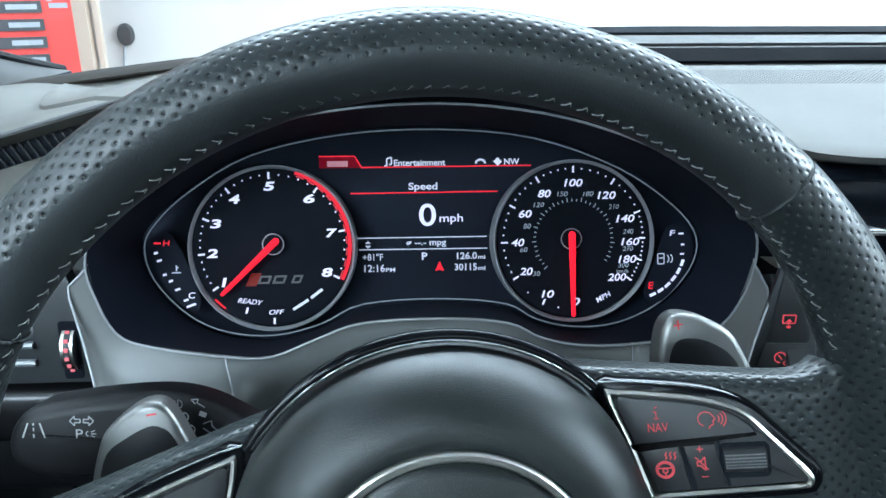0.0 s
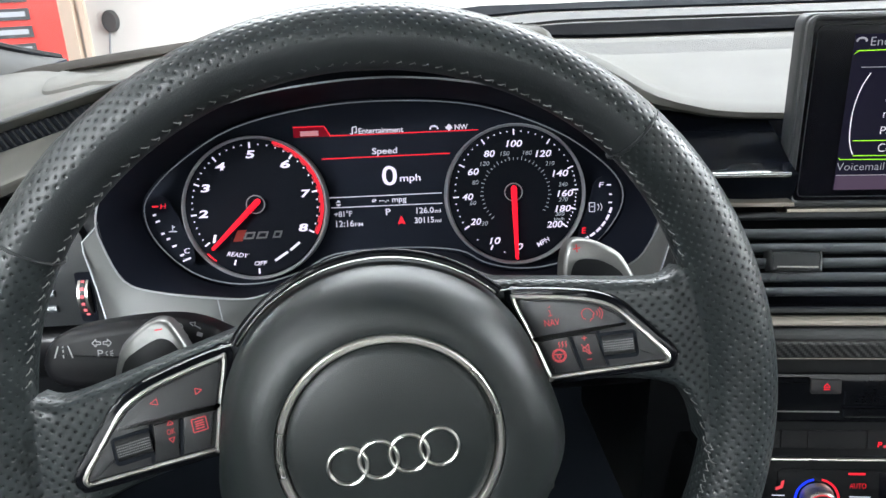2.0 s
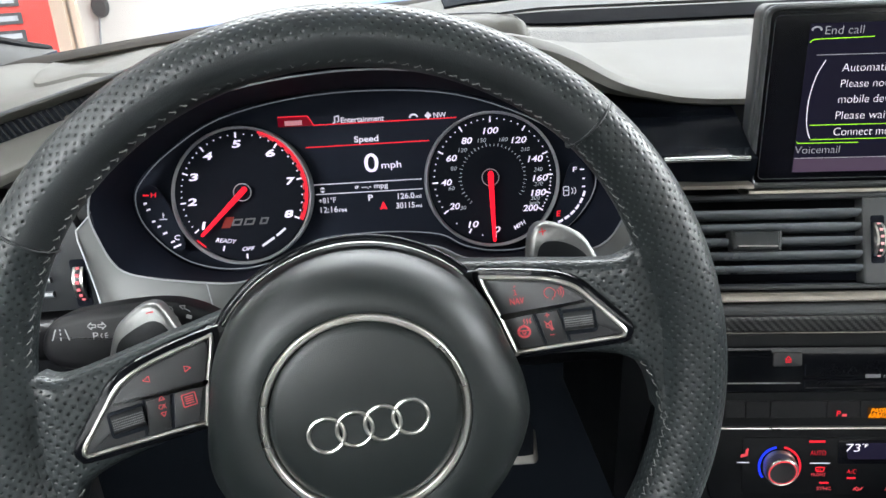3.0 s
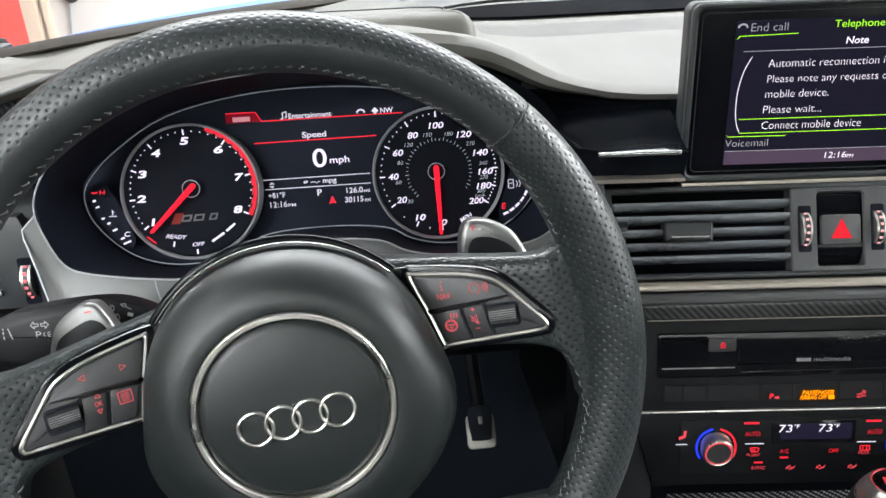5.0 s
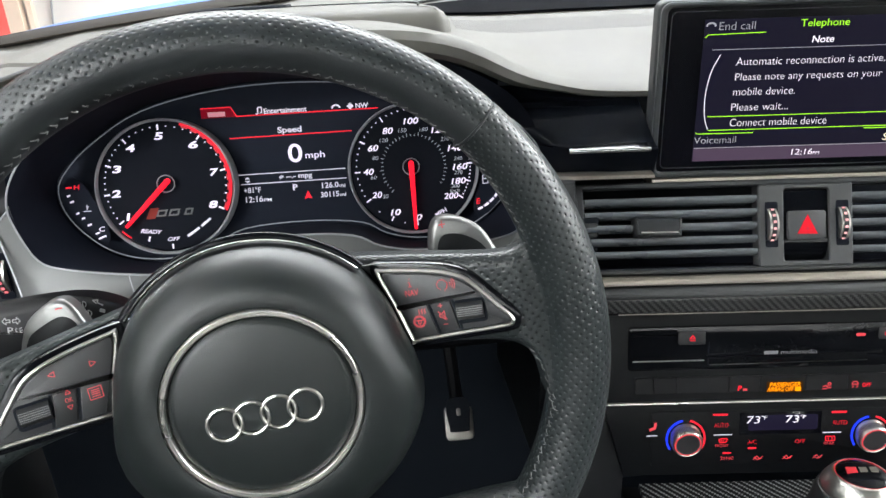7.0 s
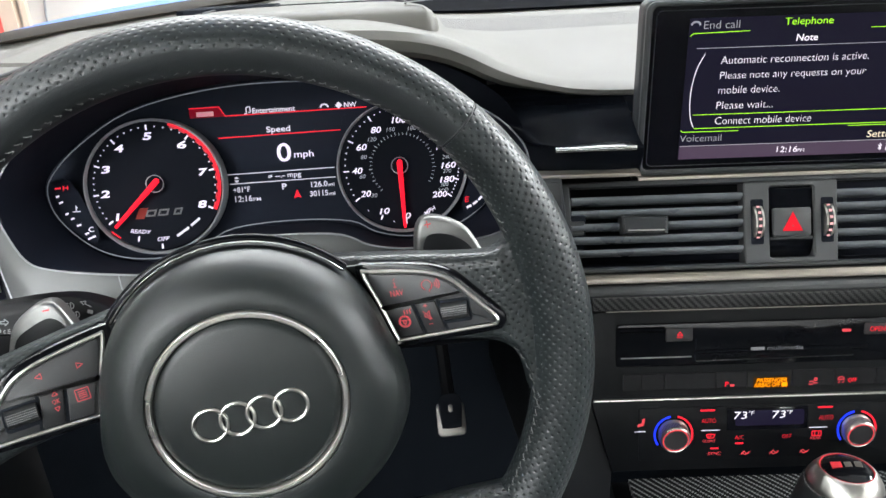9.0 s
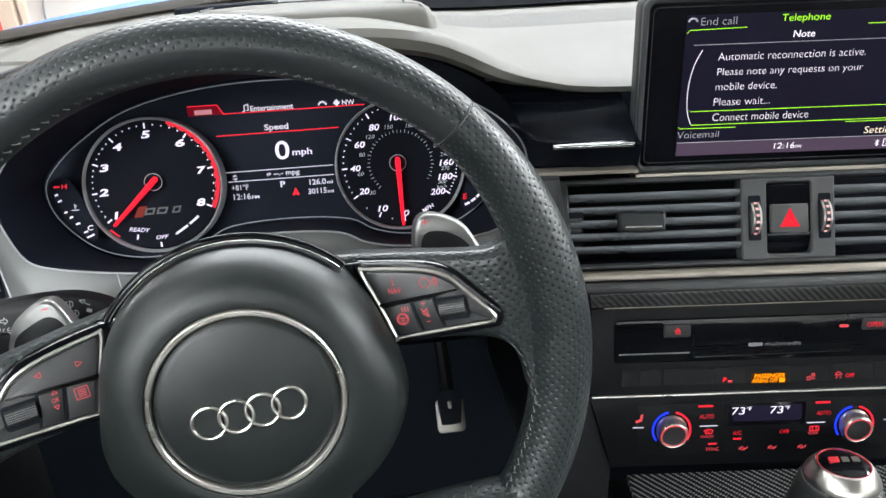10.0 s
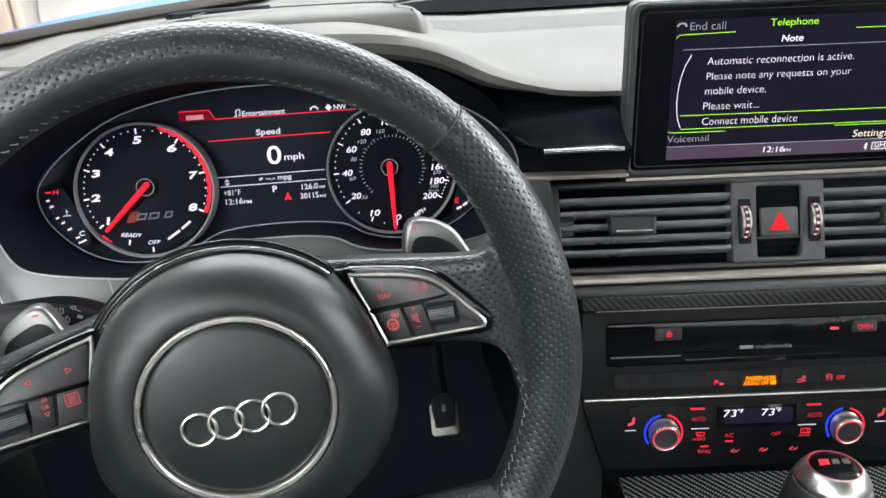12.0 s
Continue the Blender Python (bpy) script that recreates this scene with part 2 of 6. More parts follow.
def rrect(cx, cy, w, h, r=1.0, n=4):
    pts = []
    r = min(r, w / 2 - 1e-3, h / 2 - 1e-3)
    for k, (sx, sy) in enumerate(((1, 1), (-1, 1), (-1, -1), (1, -1))):
        for i in range(n + 1):
            a = math.pi / 2 * (k + i / n)
            pts.append((cx + sx * (w / 2 - r) + r * math.cos(a), cy + sy * (h / 2 - r) + r * math.sin(a)))
    return pts


def circle(cx, cy, r, n=48, a0=0.0):
    return [(cx + r * math.cos(a0 + 2 * math.pi * i / n), cy + r * math.sin(a0 + 2 * math.pi * i / n)) for i in range(n)]


def spline(pts, n=6, closed=True):
    """A smooth line through the points (two or three coordinates)."""
    out, m = [], len(pts)
    for i in range(m if closed else m - 1):
        if closed:
            p = [Vector(pts[(i + k) % m]) for k in (-1, 0, 1, 2)]
        else:
            p = [Vector(pts[min(max(i + k, 0), m - 1)]) for k in (-1, 0, 1, 2)]
        for j in range(n):
            t = j / n
            v = 0.5 * (2 * p[1] + (p[2] - p[0]) * t + (2 * p[0] - 5 * p[1] + 4 * p[2] - p[3]) * t * t + (3 * p[1] - p[0] - 3 * p[2] + p[3]) * t ** 3)
            out.append(tuple(v))
    if not closed:
        out.append(tuple(pts[-1]))
    return out


def tube(path, r, closed=False, n=8, bm=None, flat=1.0):
    """A round bar along points in millimetres; flat squeezes it along z."""
    bm = bm or bmesh.new()
    pts = [Vector((*p, 0)) if len(p) == 2 else Vector(p) for p in path]
    rings, m = [], len(pts)
    for i, p in enumerate(pts):
        a, b = (pts[i - 1], pts[(i + 1) % m]) if closed else (pts[max(i - 1, 0)], pts[min(i + 1, m - 1)])
        t = (b - a).normalized()
        up = Vector((0, 0, 1)) if abs(t.z) < 0.9 else Vector((0, 1, 0))
        s = t.cross(up).normalized()
        u = s.cross(t)
        rings.append([bm.verts.new((p + r * (math.cos(2 * math.pi * k / n) * s + flat * math.sin(2 * math.pi * k / n) * u)) * MM) for k in range(n)])
    for i in range(m if closed else m - 1):
        r0, r1 = rings[i], rings[(i + 1) % m]
        for k in range(n):
            bm.faces.new((r0[k], r0[(k + 1) % n], r1[(k + 1) % n], r1[k]))
    if not closed:
        bm.faces.new(rings[0])
        bm.faces.new(rings[-1])
    return bm


def lathe(profile, cx=0.0, cy=0.0, n=64, bm=None, sx=1.0, sy=1.0):
    """A turned body about z from (radius, height) pairs, closed where the radius is 0."""
    bm = bm or bmesh.new()
    rings = []
    for r, z in profile:
        if r < 1e-6:
            rings.append([bm.verts.new((cx * MM, cy * MM, z * MM))])
        else:
            rings.append([bm.verts.new(((cx + sx * r * math.cos(2 * math.pi * k / n)) * MM, (cy + sy * r * math.sin(2 * math.pi * k / n)) * MM, z * MM)) for k in range(n)])
    for r0, r1 in zip(rings, rings[1:]):
        for k in range(n):
            a, b = r0[k % len(r0)], r0[(k + 1) % len(r0)]
            c, d = r1[(k + 1) % len(r1)], r1[k % len(r1)]
            vs = []
            for v in (a, b, c, d):
                if v not in vs:
                    vs.append(v)
            if len(vs) > 2:
                bm.faces.new(vs)
    return bm


def box(x0, x1, y0, y1, z0, z1, bevel=0.5, bm=None):
    return prism([(x0, y0), (x1, y0), (x1, y1), (x0, y1)], z0, z1, bevel, bm)


def sheet(rows, thick=0.0, uv=None):
    """A mesh in metres from rows of points; thick folds a second skin under it."""
    nr, nc = len(rows), len(rows[0])
    bm = bmesh.new()
    vs = [[bm.verts.new(p) for p in row] for row in rows]
    faces = []
    for i in range(nr - 1):
        for j in range(nc - 1):
            faces.append(bm.faces.new((vs[i][j], vs[i][j + 1], vs[i + 1][j + 1], vs[i + 1][j])))
    if uv:
        layer = bm.loops.layers.uv.new("UVMap")
        for f in faces:
            for l in f.loops:
                l[layer].uv = uv(l.vert.co)
    if thick:
        bmesh.ops.recalc_face_normals(bm, faces=bm.faces)
        bmesh.ops.solidify(bm, geom=faces, thickness=thick)
    return bm


def text(body, cx, cy, h, w, material, parent, z=0.2, shear=0.0, weight=0.0, name="lettering", turn=0.0, label=""):
    """Flat raised lettering that fills a box of w by h millimetres about (cx, cy)."""
    cu = bpy.data.curves.new(name, "FONT")
    cu.body, cu.size, cu.shear, cu.offset, cu.resolution_u = body, 1.0, shear, weight, 4
    ob = bpy.data.objects.new(name, cu)
    scene.collection.objects.link(ob)
    dg = bpy.context.evaluated_depsgraph_get()
    me = bpy.data.meshes.new_from_object(ob.evaluated_get(dg))
    bpy.data.objects.remove(ob)
    bpy.data.curves.remove(cu)
    n = len(me.vertices)
    co = np.empty(n * 3)
    me.vertices.foreach_get("co", co)
    co = co.reshape(-1, 3)
    lo, hi = co.min(0), co.max(0)
    size = np.maximum(hi - lo, 1e-6)
    sy = h / size[1]
    sx = w / size[0] if w else sy
    co = (co - (lo + hi) / 2) * [sx, sy, 1]
    a = radians(turn)
    xy = np.stack([co[:, 0] * math.cos(a) - co[:, 1] * math.sin(a), co[:, 0] * math.sin(a) + co[:, 1] * math.cos(a)], 1) + [cx, cy]
    co = np.concatenate([xy, np.full((n, 1), z)], 1) * MM
    me.vertices.foreach_set("co", co.ravel())
    me.materials.clear()
    me.update()
    return part(name, me, material, parent, label, smooth=False)


def smooth_step(t):
    t = min(1.0, max(0.0, t))
    return t * t * (3 - 2 * t)


def arc(cx, cy, r, a0, a1, n=24):
    return [(cx + r * math.cos(radians(a0 + (a1 - a0) * i / n)), cy + r * math.sin(radians(a0 + (a1 - a0) * i / n))) for i in range(n + 1)]


def arc_strip(cx, cy, r0, r1, a0, a1, z0, z1, n=24, bm=None):
    return prism(arc(cx, cy, r1, a0, a1, n) + arc(cx, cy, r0, a1, a0, n), z0, z1, 0, bm)


def bar(x0, y0, x1, y1, w, z0, z1, bm=None):
    """A straight flat stroke."""
    d = Vector((x1 - x0, y1 - y0)).normalized()
    s = Vector((-d.y, d.x)) * (w / 2)
    return prism([(x0 + s.x, y0 + s.y), (x0 - s.x, y0 - s.y), (x1 - s.x, y1 - s.y), (x1 + s.x, y1 + s.y)], z0, z1, 0, bm)


def domed(poly, z0, z1, edge, crown, rings=6):
    """A padded plate: rolled edges and a crowned top."""
    bm = bmesh.new()
    poly = ccw(poly)
    cx, cy = sum(p[0] for p in poly) / len(poly), sum(p[1] for p in poly) / len(poly)
    loops = [[(x, y, z0) for x, y in poly]]
    for k in range(5):
        a = math.pi / 2 * k / 4
        loops.append([(x, y, z1 - edge * (1 - math.sin(a))) for x, y in offset(poly, edge * (1 - math.cos(a)))])
    last = loops[-1]
    for k in range(1, rings):
        t = k / rings
        loops.append([(x + (cx - x) * t, y + (cy - y) * t, z1 + crown * math.sin(math.pi / 2 * t)) for x, y, _ in last])
    vs = [[bm.verts.new((x * MM, y * MM, z * MM)) for x, y, z in l] for l in loops]
    for r0, r1 in zip(vs, vs[1:]):
        for i in range(len(r0)):
            j = (i + 1) % len(r0)
            bm.faces.new((r0[i], r0[j], r1[j], r1[i]))
    bm.faces.new(vs[-1])
    return bm

# ---- the workshop round the car ----
def slab(x0, x1, y0, y1, z0, z1, bm=None):
    bm = bm or bmesh.new()
    vs = [bm.verts.new((x, y, z)) for z in (z0, z1) for x, y in ((x0, y0), (x1, y0), (x1, y1), (x0, y1))]
    for f in ((0, 3, 2, 1), (4, 5, 6, 7), (0, 1, 5, 4), (1, 2, 6, 5), (2, 3, 7, 6), (3, 0, 4, 7)):
        bm.faces.new([vs[i] for i in f])
    return bm


M_WALL = surface("white_wall_paint", (0.70, 0.695, 0.68), 0.85, relief=0.2, grain=60, vary=0.05, depth=0.002, blotch=0.8)
M_FRONT = surface("cream_wall_paint", (0.52, 0.515, 0.49), 0.85, relief=0.2, grain=60, vary=0.06, depth=0.002, blotch=0.5)
M_CONCRETE = surface("workshop_concrete", (0.30, 0.29, 0.28), 0.6, relief=0.3, grain=40, vary=0.15, depth=0.002, blotch=1.5)
M_CHEST = surface("red_powder_coat", (0.50, 0.03, 0.022), 0.45, relief=0.1, grain=300, vary=0.08)
M_DRAWER = surface("black_drawer_coat", (0.03, 0.03, 0.033), 0.5, relief=0.1, grain=300)
M_LABEL = surface("silver_label", (0.26, 0.27, 0.29), 0.5, metal=0.3, relief=0.0)
M_PAINT = surface("blue_car_paint", (0.025, 0.17, 0.60), 0.38, metal=0.45, relief=0.0, coat=0.1)
GROUND = -0.32
solid("floor", slab(-6, 7, -5, 8, GROUND - 0.2, GROUND), M_CONCRETE, "grey concrete workshop floor under the car", "floor", "structure")
solid("wall_front", slab(-6, 7, 6.2, 6.4, GROUND, 3.0), M_FRONT, "bright white painted workshop wall", "wall", "structure")
solid("wall_back", slab(-6, 7, -5.2, -5, GROUND, 3.0), M_WALL, "white painted workshop wall", "wall", "structure")
solid("wall_left", slab(-6.2, -6, -5, 6.2, GROUND, 3.0), M_WALL, "white painted workshop wall", "wall", "structure")
solid("wall_right", slab(7, 7.2, -5, 6.2, GROUND, 3.0), M_WALL, "white painted workshop wall", "wall", "structure")
solid("ceiling", slab(-6.2, 7.2, -5.2, 6.4, 3.0, 3.15), M_WALL, "white workshop ceiling", "ceiling", "structure")

chest = thing("tool_chest", pose(-2.045, 5.0, GROUND, 0, 0, 24), "tall red steel tool chest with black drawer fronts and silver labels", "tool chest")
part("body", slab(-1.15, 0.0, 0, 0.55, 0.08, 2.0), M_CHEST, chest)
part("plinth", slab(-1.12, -0.03, 0.03, 0.5, 0.0, 0.08), M_DRAWER, chest)
for i in range(17):
    z = 0.135 + i * 0.105
    d = part("drawer", slab(-1.10, -0.165, -0.02, 0.0, z, z + 0.068), M_DRAWER, chest)
    part("label_plate", slab(-0.36, -0.19, -0.026, -0.02, z + 0.02, z + 0.05), M_LABEL, d, "silver label plate with unreadable print")
part("emblem", slab(-0.125, -0.02, -0.006, 0.0, 1.0, 1.03, slab(-0.135, -0.105, -0.006, 0.0, 1.04, 1.065)), M_LABEL, chest, "pale unreadable maker's mark")

hose = thing("hose_reel", pose(-2.14, 6.19, 0.44, 90, 0, 0), "small dark round reel hanging on the white wall", "hose reel")
part("reel", lathe([(0, 60), (52, 60), (62, 40), (62, 0), (0, 0)], sy=1.35), M_MID, hose)
part("cord", tube([(-20, -60, 20), (-60, -300, 15), (-50, -700, 12)], 8), M_LABEL, hose, "pale hanging cord")
M_POST = surface("cream_post_paint", (0.72, 0.60, 0.48), 0.7)
solid("wall_post", slab(-2.68, -2.40, 6.12, 6.2, GROUND, 3.0), M_POST, "cream painted post against the white wall", "post", "structure")
solid("wall_post", slab(-2.36, -2.32, 6.14, 6.2, GROUND, 3.0), M_POST, "narrow cream post against the white wall", "post", "structure")

# ---- the car's shell ----
CAR_X = 0.37
shell = thing("car_body", pose(0, 0, 0), "blue car body round the cabin, its glass and pillars", "car")
part("floor_pan", slab(-0.42, 1.16, -1.9, 0.95, -0.06, 0.0), M_CARPET, shell, "black carpet over the floor pan")
part("firewall", slab(-0.42, 1.16, 0.80, 0.86, 0.0, 0.70), M_CARPET, shell, "black carpeted firewall")


def arch(y0, y1, z_side, z_mid, half0, half1, thick=0.04, n=16):
    rows = []
    for k in range(9):
        t = k / 8
        y, half = y0 + (y1 - y0) * t, half0 + (half1 - half0) * t
        rows.append([(CAR_X + half * (2 * i / n - 1), y, z_side + (z_mid - z_side) * (1 - (2 * i / n - 1) ** 2)) for i in range(n + 1)])
    return sheet(rows, thick)


part("roof", arch(0.12, -1.75, 1.15, 1.21, 0.56, 0.52), M_HEADLINER, shell, "black cloth headliner under the roof")


def screen_base(x):
    return 1.05 - 0.34 * (x - CAR_X) ** 2


def base_z(x):
    return 0.787 - 0.038 * ((x - CAR_X) / 0.74) ** 2


def glass_rows():
    rows = []
    for k in range(9):
        t = k / 8
        row = []
        for i in range(21):
            s = 2 * i / 20 - 1
            xb, xt = CAR_X + 0.76 * s, CAR_X + 0.56 * s
            yb, yt = screen_base(xb), 0.14
            zb, zt = base_z(xb), 1.15 + 0.06 * (1 - s * s)
            row.append((xb + (xt - xb) * t, yb + (yt - yb) * t, zb + (zt - zb) * t + 0.05 * math.sin(math.pi * t)))
        rows.append(row)
    return rows


M_GLASS = glass("window_glass")
pane = part("windscreen", sheet(glass_rows(), 0.004), M_GLASS, shell, "clear raked windscreen")
pane.visible_shadow = False
# black border along the foot of the glass; its brown tint imitates a warm reflection
rows = []
for o, up in ((-0.066, -0.003), (-0.058, 0.002), (-0.024, 0.003), (-0.014, 0.003)):
    rows.append([(x, screen_base(x) + o - 0.004, base_z(x) + up) for x in [CAR_X - 0.78 + 1.56 * i / 40 for i in range(41)]])
part("glass_border", sheet(rows, 0.003), surface("reflection_tinted_border", (0.030, 0.026, 0.022), 0.75, relief=0.2, grain=600, spec=0.12), shell, "black ceramic border at the foot of the windscreen")


def bonnet():
    rows = []
    for k in range(9):
        t = k / 8
        rows.append([(x, screen_base(x) + 0.012 + t * 0.99, base_z(x) - 0.005 + 0.008 * math.sin(math.pi * t) - 0.072 * t) for x in [CAR_X - 0.78 + 1.56 * i / 30 for i in range(31)]])
    return sheet(rows, 0.01)


foot = []
for k in range(9):
    t = k / 8
    low, high = Vector((-0.46 + 0.085 * t, 0.60 + 0.29 * t, 0.733 + 0.018 * t)), Vector((-0.47 + 0.082 * t, 0.68 + 0.22 * t, 0.868 - 0.116 * t ** 0.5))
    foot.append([tuple(low.lerp(high, u) + Vector((0.012, -0.006, 0.0)) * math.sin(math.pi * u) * (1 - t)) for u in [j / 6 for j in range(7)]])
part("pillar_foot", sheet(foot, 0.004), M_PILLAR, shell, "grey foot of the windscreen pillar trim")
part("window_seal", tube([tuple(Vector(r[-1]) * 1000) for r in foot], 5.0, n=8), M_STACK, shell, "black rubber seal along the glass")
part("bonnet", bonnet(), M_PAINT, shell, "blue metallic bonnet beyond the windscreen")
for side in (-1, 1):
    pillar = []
    for k in range(11):
        t = k / 10
        c = Vector((CAR_X + side * (0.875 - 0.26 * t), 0.80 - 0.70 * t, 0.72 + 0.43 * t + 0.04 * math.sin(math.pi * t)))
        w, d = 0.055 - 0.02 * t, 0.10 - 0.05 * t
        pillar.append([tuple(c + Vector((w * math.cos(a), -d * math.sin(a) * 0.6, d * math.sin(a) * 0.8))) for a in [2 * math.pi * j / 14 for j in range(15)]])
    part("pillar_trim", sheet(pillar), M_PILLAR, shell, "grey pillar trim")
    x = CAR_X + side * 0.80
    part("door_card", slab(min(x, x + side * 0.06), max(x, x + side * 0.06), -1.1, 0.86, -0.06, 0.72), M_DARK, shell, "dark door card")
    part("rear_side", slab(min(x, x + side * 0.06), max(x, x + side * 0.06), -1.95, -1.1, -0.06, 0.80), M_DARK, shell)
    b = x - side * 0.14
    part("roof_rail", slab(min(b, b - side * 0.06), max(b, b - side * 0.06), -1.75, 0.12, 1.12, 1.18), M_HEADLINER, shell)
    rows = [[(CAR_X + side * (0.82 - 0.18 * t), y, 0.72 + 0.44 * t) for y in (-1.1, -0.5, 0.1, 0.62 - 0.5 * t)] for t in (0, 0.5, 1)]
    sp = part("side_window", sheet(rows, 0.004), M_GLASS, shell, "clear side window")
    sp.visible_shadow = False
part("rear_bulkhead", slab(-0.42, 1.16, -1.95, -1.85, 0.0, 0.88), M_DARK, shell, "dark rear seat wall")


# ---- dashboard ----
MID_X = 0.0165


def hood(x):
    return smooth_step((0.205 - abs(x - MID_X)) / 0.15)


SWEEP = [(0.06, 1.0), (0.10, 0.97), (0.125, 0.91), (0.142, 0.83), (0.156, 0.725), (0.169, 0.60), (0.182, 0.44), (0.196, 0.28), (0.215, 0.12), (0.2365, 0.01), (0.26, -0.05), (0.30, -0.09), (0.40, -0.10), (1.20, -0.10)]


def sweep(x):
    """Height of the hood's front edge, which runs out in a long curve towards the middle of the car."""
    for (x0, h0), (x1, h1) in zip(SWEEP, SWEEP[1:]):
        if x0 <= x <= x1:
            return h0 + (h1 - h0) * (x - x0) / (x1 - x0)
    return hood(x)


def ridge(x, y):
    k = smooth_step((y - 0.40) / 0.13)
    return sweep(x) * (1 - k) + hood(x) * k


def top_z(x, y):
    right = smooth_step((x + 0.06) / 0.2)
    base = (0.764 - (y - 0.42) * 0.035 + 0.21 * min(0.0, x + 0.25)) * (1 - right) + (0.756 + (min(y, 0.62) - 0.39) * 0.13 + max(0, y - 0.62) * 0.03) * right
    base += 0.03 * smooth_step((-0.30 - x) / 0.10) * smooth_step((y - 0.55) / 0.2)
    base -= 0.007 * smooth_step((-0.14 - x) / 0.05) * smooth_step((front_y(x) + 0.055 - y) / 0.055)
    return base + (0.810 - 0.10 * max(0, y - 0.40) - base) * ridge(x, y) * (1 - smooth_step((y - 0.70) / 0.2))


def front_y(x):
    return 0.388 + 0.094 * smooth_step((-0.16 - x) / 0.06) + 0.024 * smooth_step((x - 0.16) / 0.05)


dash = thing("dashboard", pose(0, 0, 0), "wide grey and black car dashboard with a hooded instrument bay", "dashboard")
XS = [-0.42 + 1.58 * i / 120 for i in range(121)]
rows = []
ROLL = ((0.09, -0.019), (0.03, -0.019), (0.004, -0.017), (-0.005, -0.012), (-0.006, -0.005))
SIDE_ROLL = ((0.06, -0.026), (0.01, -0.020), (-0.010, -0.012), (-0.010, -0.007), (-0.006, -0.002))
for (dy0, dz0), (dy1, dz1) in zip(ROLL, SIDE_ROLL):
    def lerp_left(a, b, x):
        return a + (b - a) * smooth_step((-0.16 - x) / 0.05)
    rows.append([(x, front_y(x) + lerp_left(dy0, dy1, x), top_z(x, front_y(x)) + lerp_left(dz0, dz1, x) * (1 - 0.45 * smooth_step((x - 0.17) / 0.06))) for x in XS])
for k in range(33):
    t = k / 32
    row = []
    for x in XS:
        y = front_y(x) + (screen_base(x) - front_y(x)) * t ** 1.2
        row.append((x, y, top_z(x, y) * (1 - smooth_step((t - 0.75) / 0.25)) + base_z(x) * smooth_step((t - 0.75) / 0.25)))
    rows.append(row)
part("hood_ceiling", sheet([[(x, y, z - 0.0005) for x, y, z in r] for r in rows[:3]]), M_VOID, dash, "matt black ceiling of the instrument bay")
part("top_pad", sheet(rows[2:]), M_PAD, dash, "grey soft foam dash top with a raised hood")


def strip_on_top(x0, x1, y0, y1, lift, n=30, m=3):
    return sheet([[(x, y0 + (y1 - y0) * j / m, top_z(x, y0 + (y1 - y0) * j / m) + lift) for x in [x0 + (x1 - x0) * i / n for i in range(n + 1)]] for j in range(m + 1)], 0.002)


part("defrost_slot", strip_on_top(0.11, 1.05, 0.608, 0.690, 0.003), M_SLOT, dash, "long black windscreen defroster slot")
part("duct_cover", strip_on_top(0.11, 1.05, 0.725, 0.790, 0.003), M_DARK, dash, "dark grey duct cover behind the defroster")
part("rear_slot", strip_on_top(0.11, 1.05, 0.83, 0.90, 0.003), M_VOID, dash, "black gap in front of the windscreen")
M_GRILLE = leather("fine_punched_foam", (0.090, 0.088, 0.081), 0.6, True, 0.0, 2.6)
rows = [[(x, y, top_z(x, y) + up) for x in [0.165 + 0.89 * i / 60 for i in range(61)]] for y, up in ((0.540, -0.0006), (0.550, 0.0002), (0.573, 0.0004), (0.587, 0.0003), (0.594, -0.0006))]
part("speaker_grille", sheet(rows, 0.0, uv=lambda co: (co.x / 0.0034, co.y / 0.0034)), M_GRILLE, dash, "band of fine punched holes in the dash top")
# head-up display housing
hud = spline([(-70, 0), (-55, 120), (20, 150), (115, 140), (152, 100), (157, 0), (116, -12), (-40, -12)], 5)
ob = part("display_housing", domed(hud, -20, 5, 20, 2), M_PAD, dash, "low raised housing for the head-up display")
ob.matrix_basis = pose(0, 0.53, 0.800, -5, 0, 0)
part("display_opening", prism(spline([(-68, 46), (-42, 68), (-5, 106), (15, 140), (-25, 150), (-62, 120)], 3), -4, 8.2, 0.8), M_VOID, dash, "dark opening of the head-up display").matrix_basis = pose(0, 0.53, 0.800, -5, 0, 0)
part("housing_seam", tube(spline([(-40, 10), (-30, 110), (40, 128), (115, 116), (135, 70), (130, 5)], 6, False), 0.7), M_DARK, dash).matrix_basis = pose(0, 0.53, 0.8065, -5, 0, 0)


def fascia(x0, x1, profile, turn=0.0, n=12, y_shift=0.0):
    rows = []
    for y, z in profile:
        rows.append([(x0 + (x1 - x0) * i / n, y + y_shift - math.tan(radians(turn)) * (x0 + (x1 - x0) * i / n - 0.30), z) for i in range(n + 1)])
    return sheet(rows)


GLOSS = spline([(0.440, 0.7525), (0.430, 0.7515), (0.420, 0.7485), (0.412, 0.7450), (0.4035, 0.7415), (0.3945, 0.7365), (0.3865, 0.7310), (0.3785, 0.7260), (0.3700, 0.7224), (0.3650, 0.7210), (0.3640, 0.7190), (0.3655, 0.7120), (0.3680, 0.7045), (0.3720, 0.6990), (0.40, 0.697)], 4, False)


def left_end(z):
    """Where the gloss fascia meets the edge of the instrument surround."""
    for (z0, x0), (z1, x1) in zip(((0.60, 0.2075), (0.70, 0.2075), (0.718, 0.2045), (0.738, 0.187), (0.753, 0.163)), ((0.70, 0.2075), (0.718, 0.2045), (0.738, 0.187), (0.753, 0.163), (0.80, 0.163))):
        if z <= z1:
            return x0 + (x1 - x0) * (z - z0) / (z1 - z0)
    return 0.163


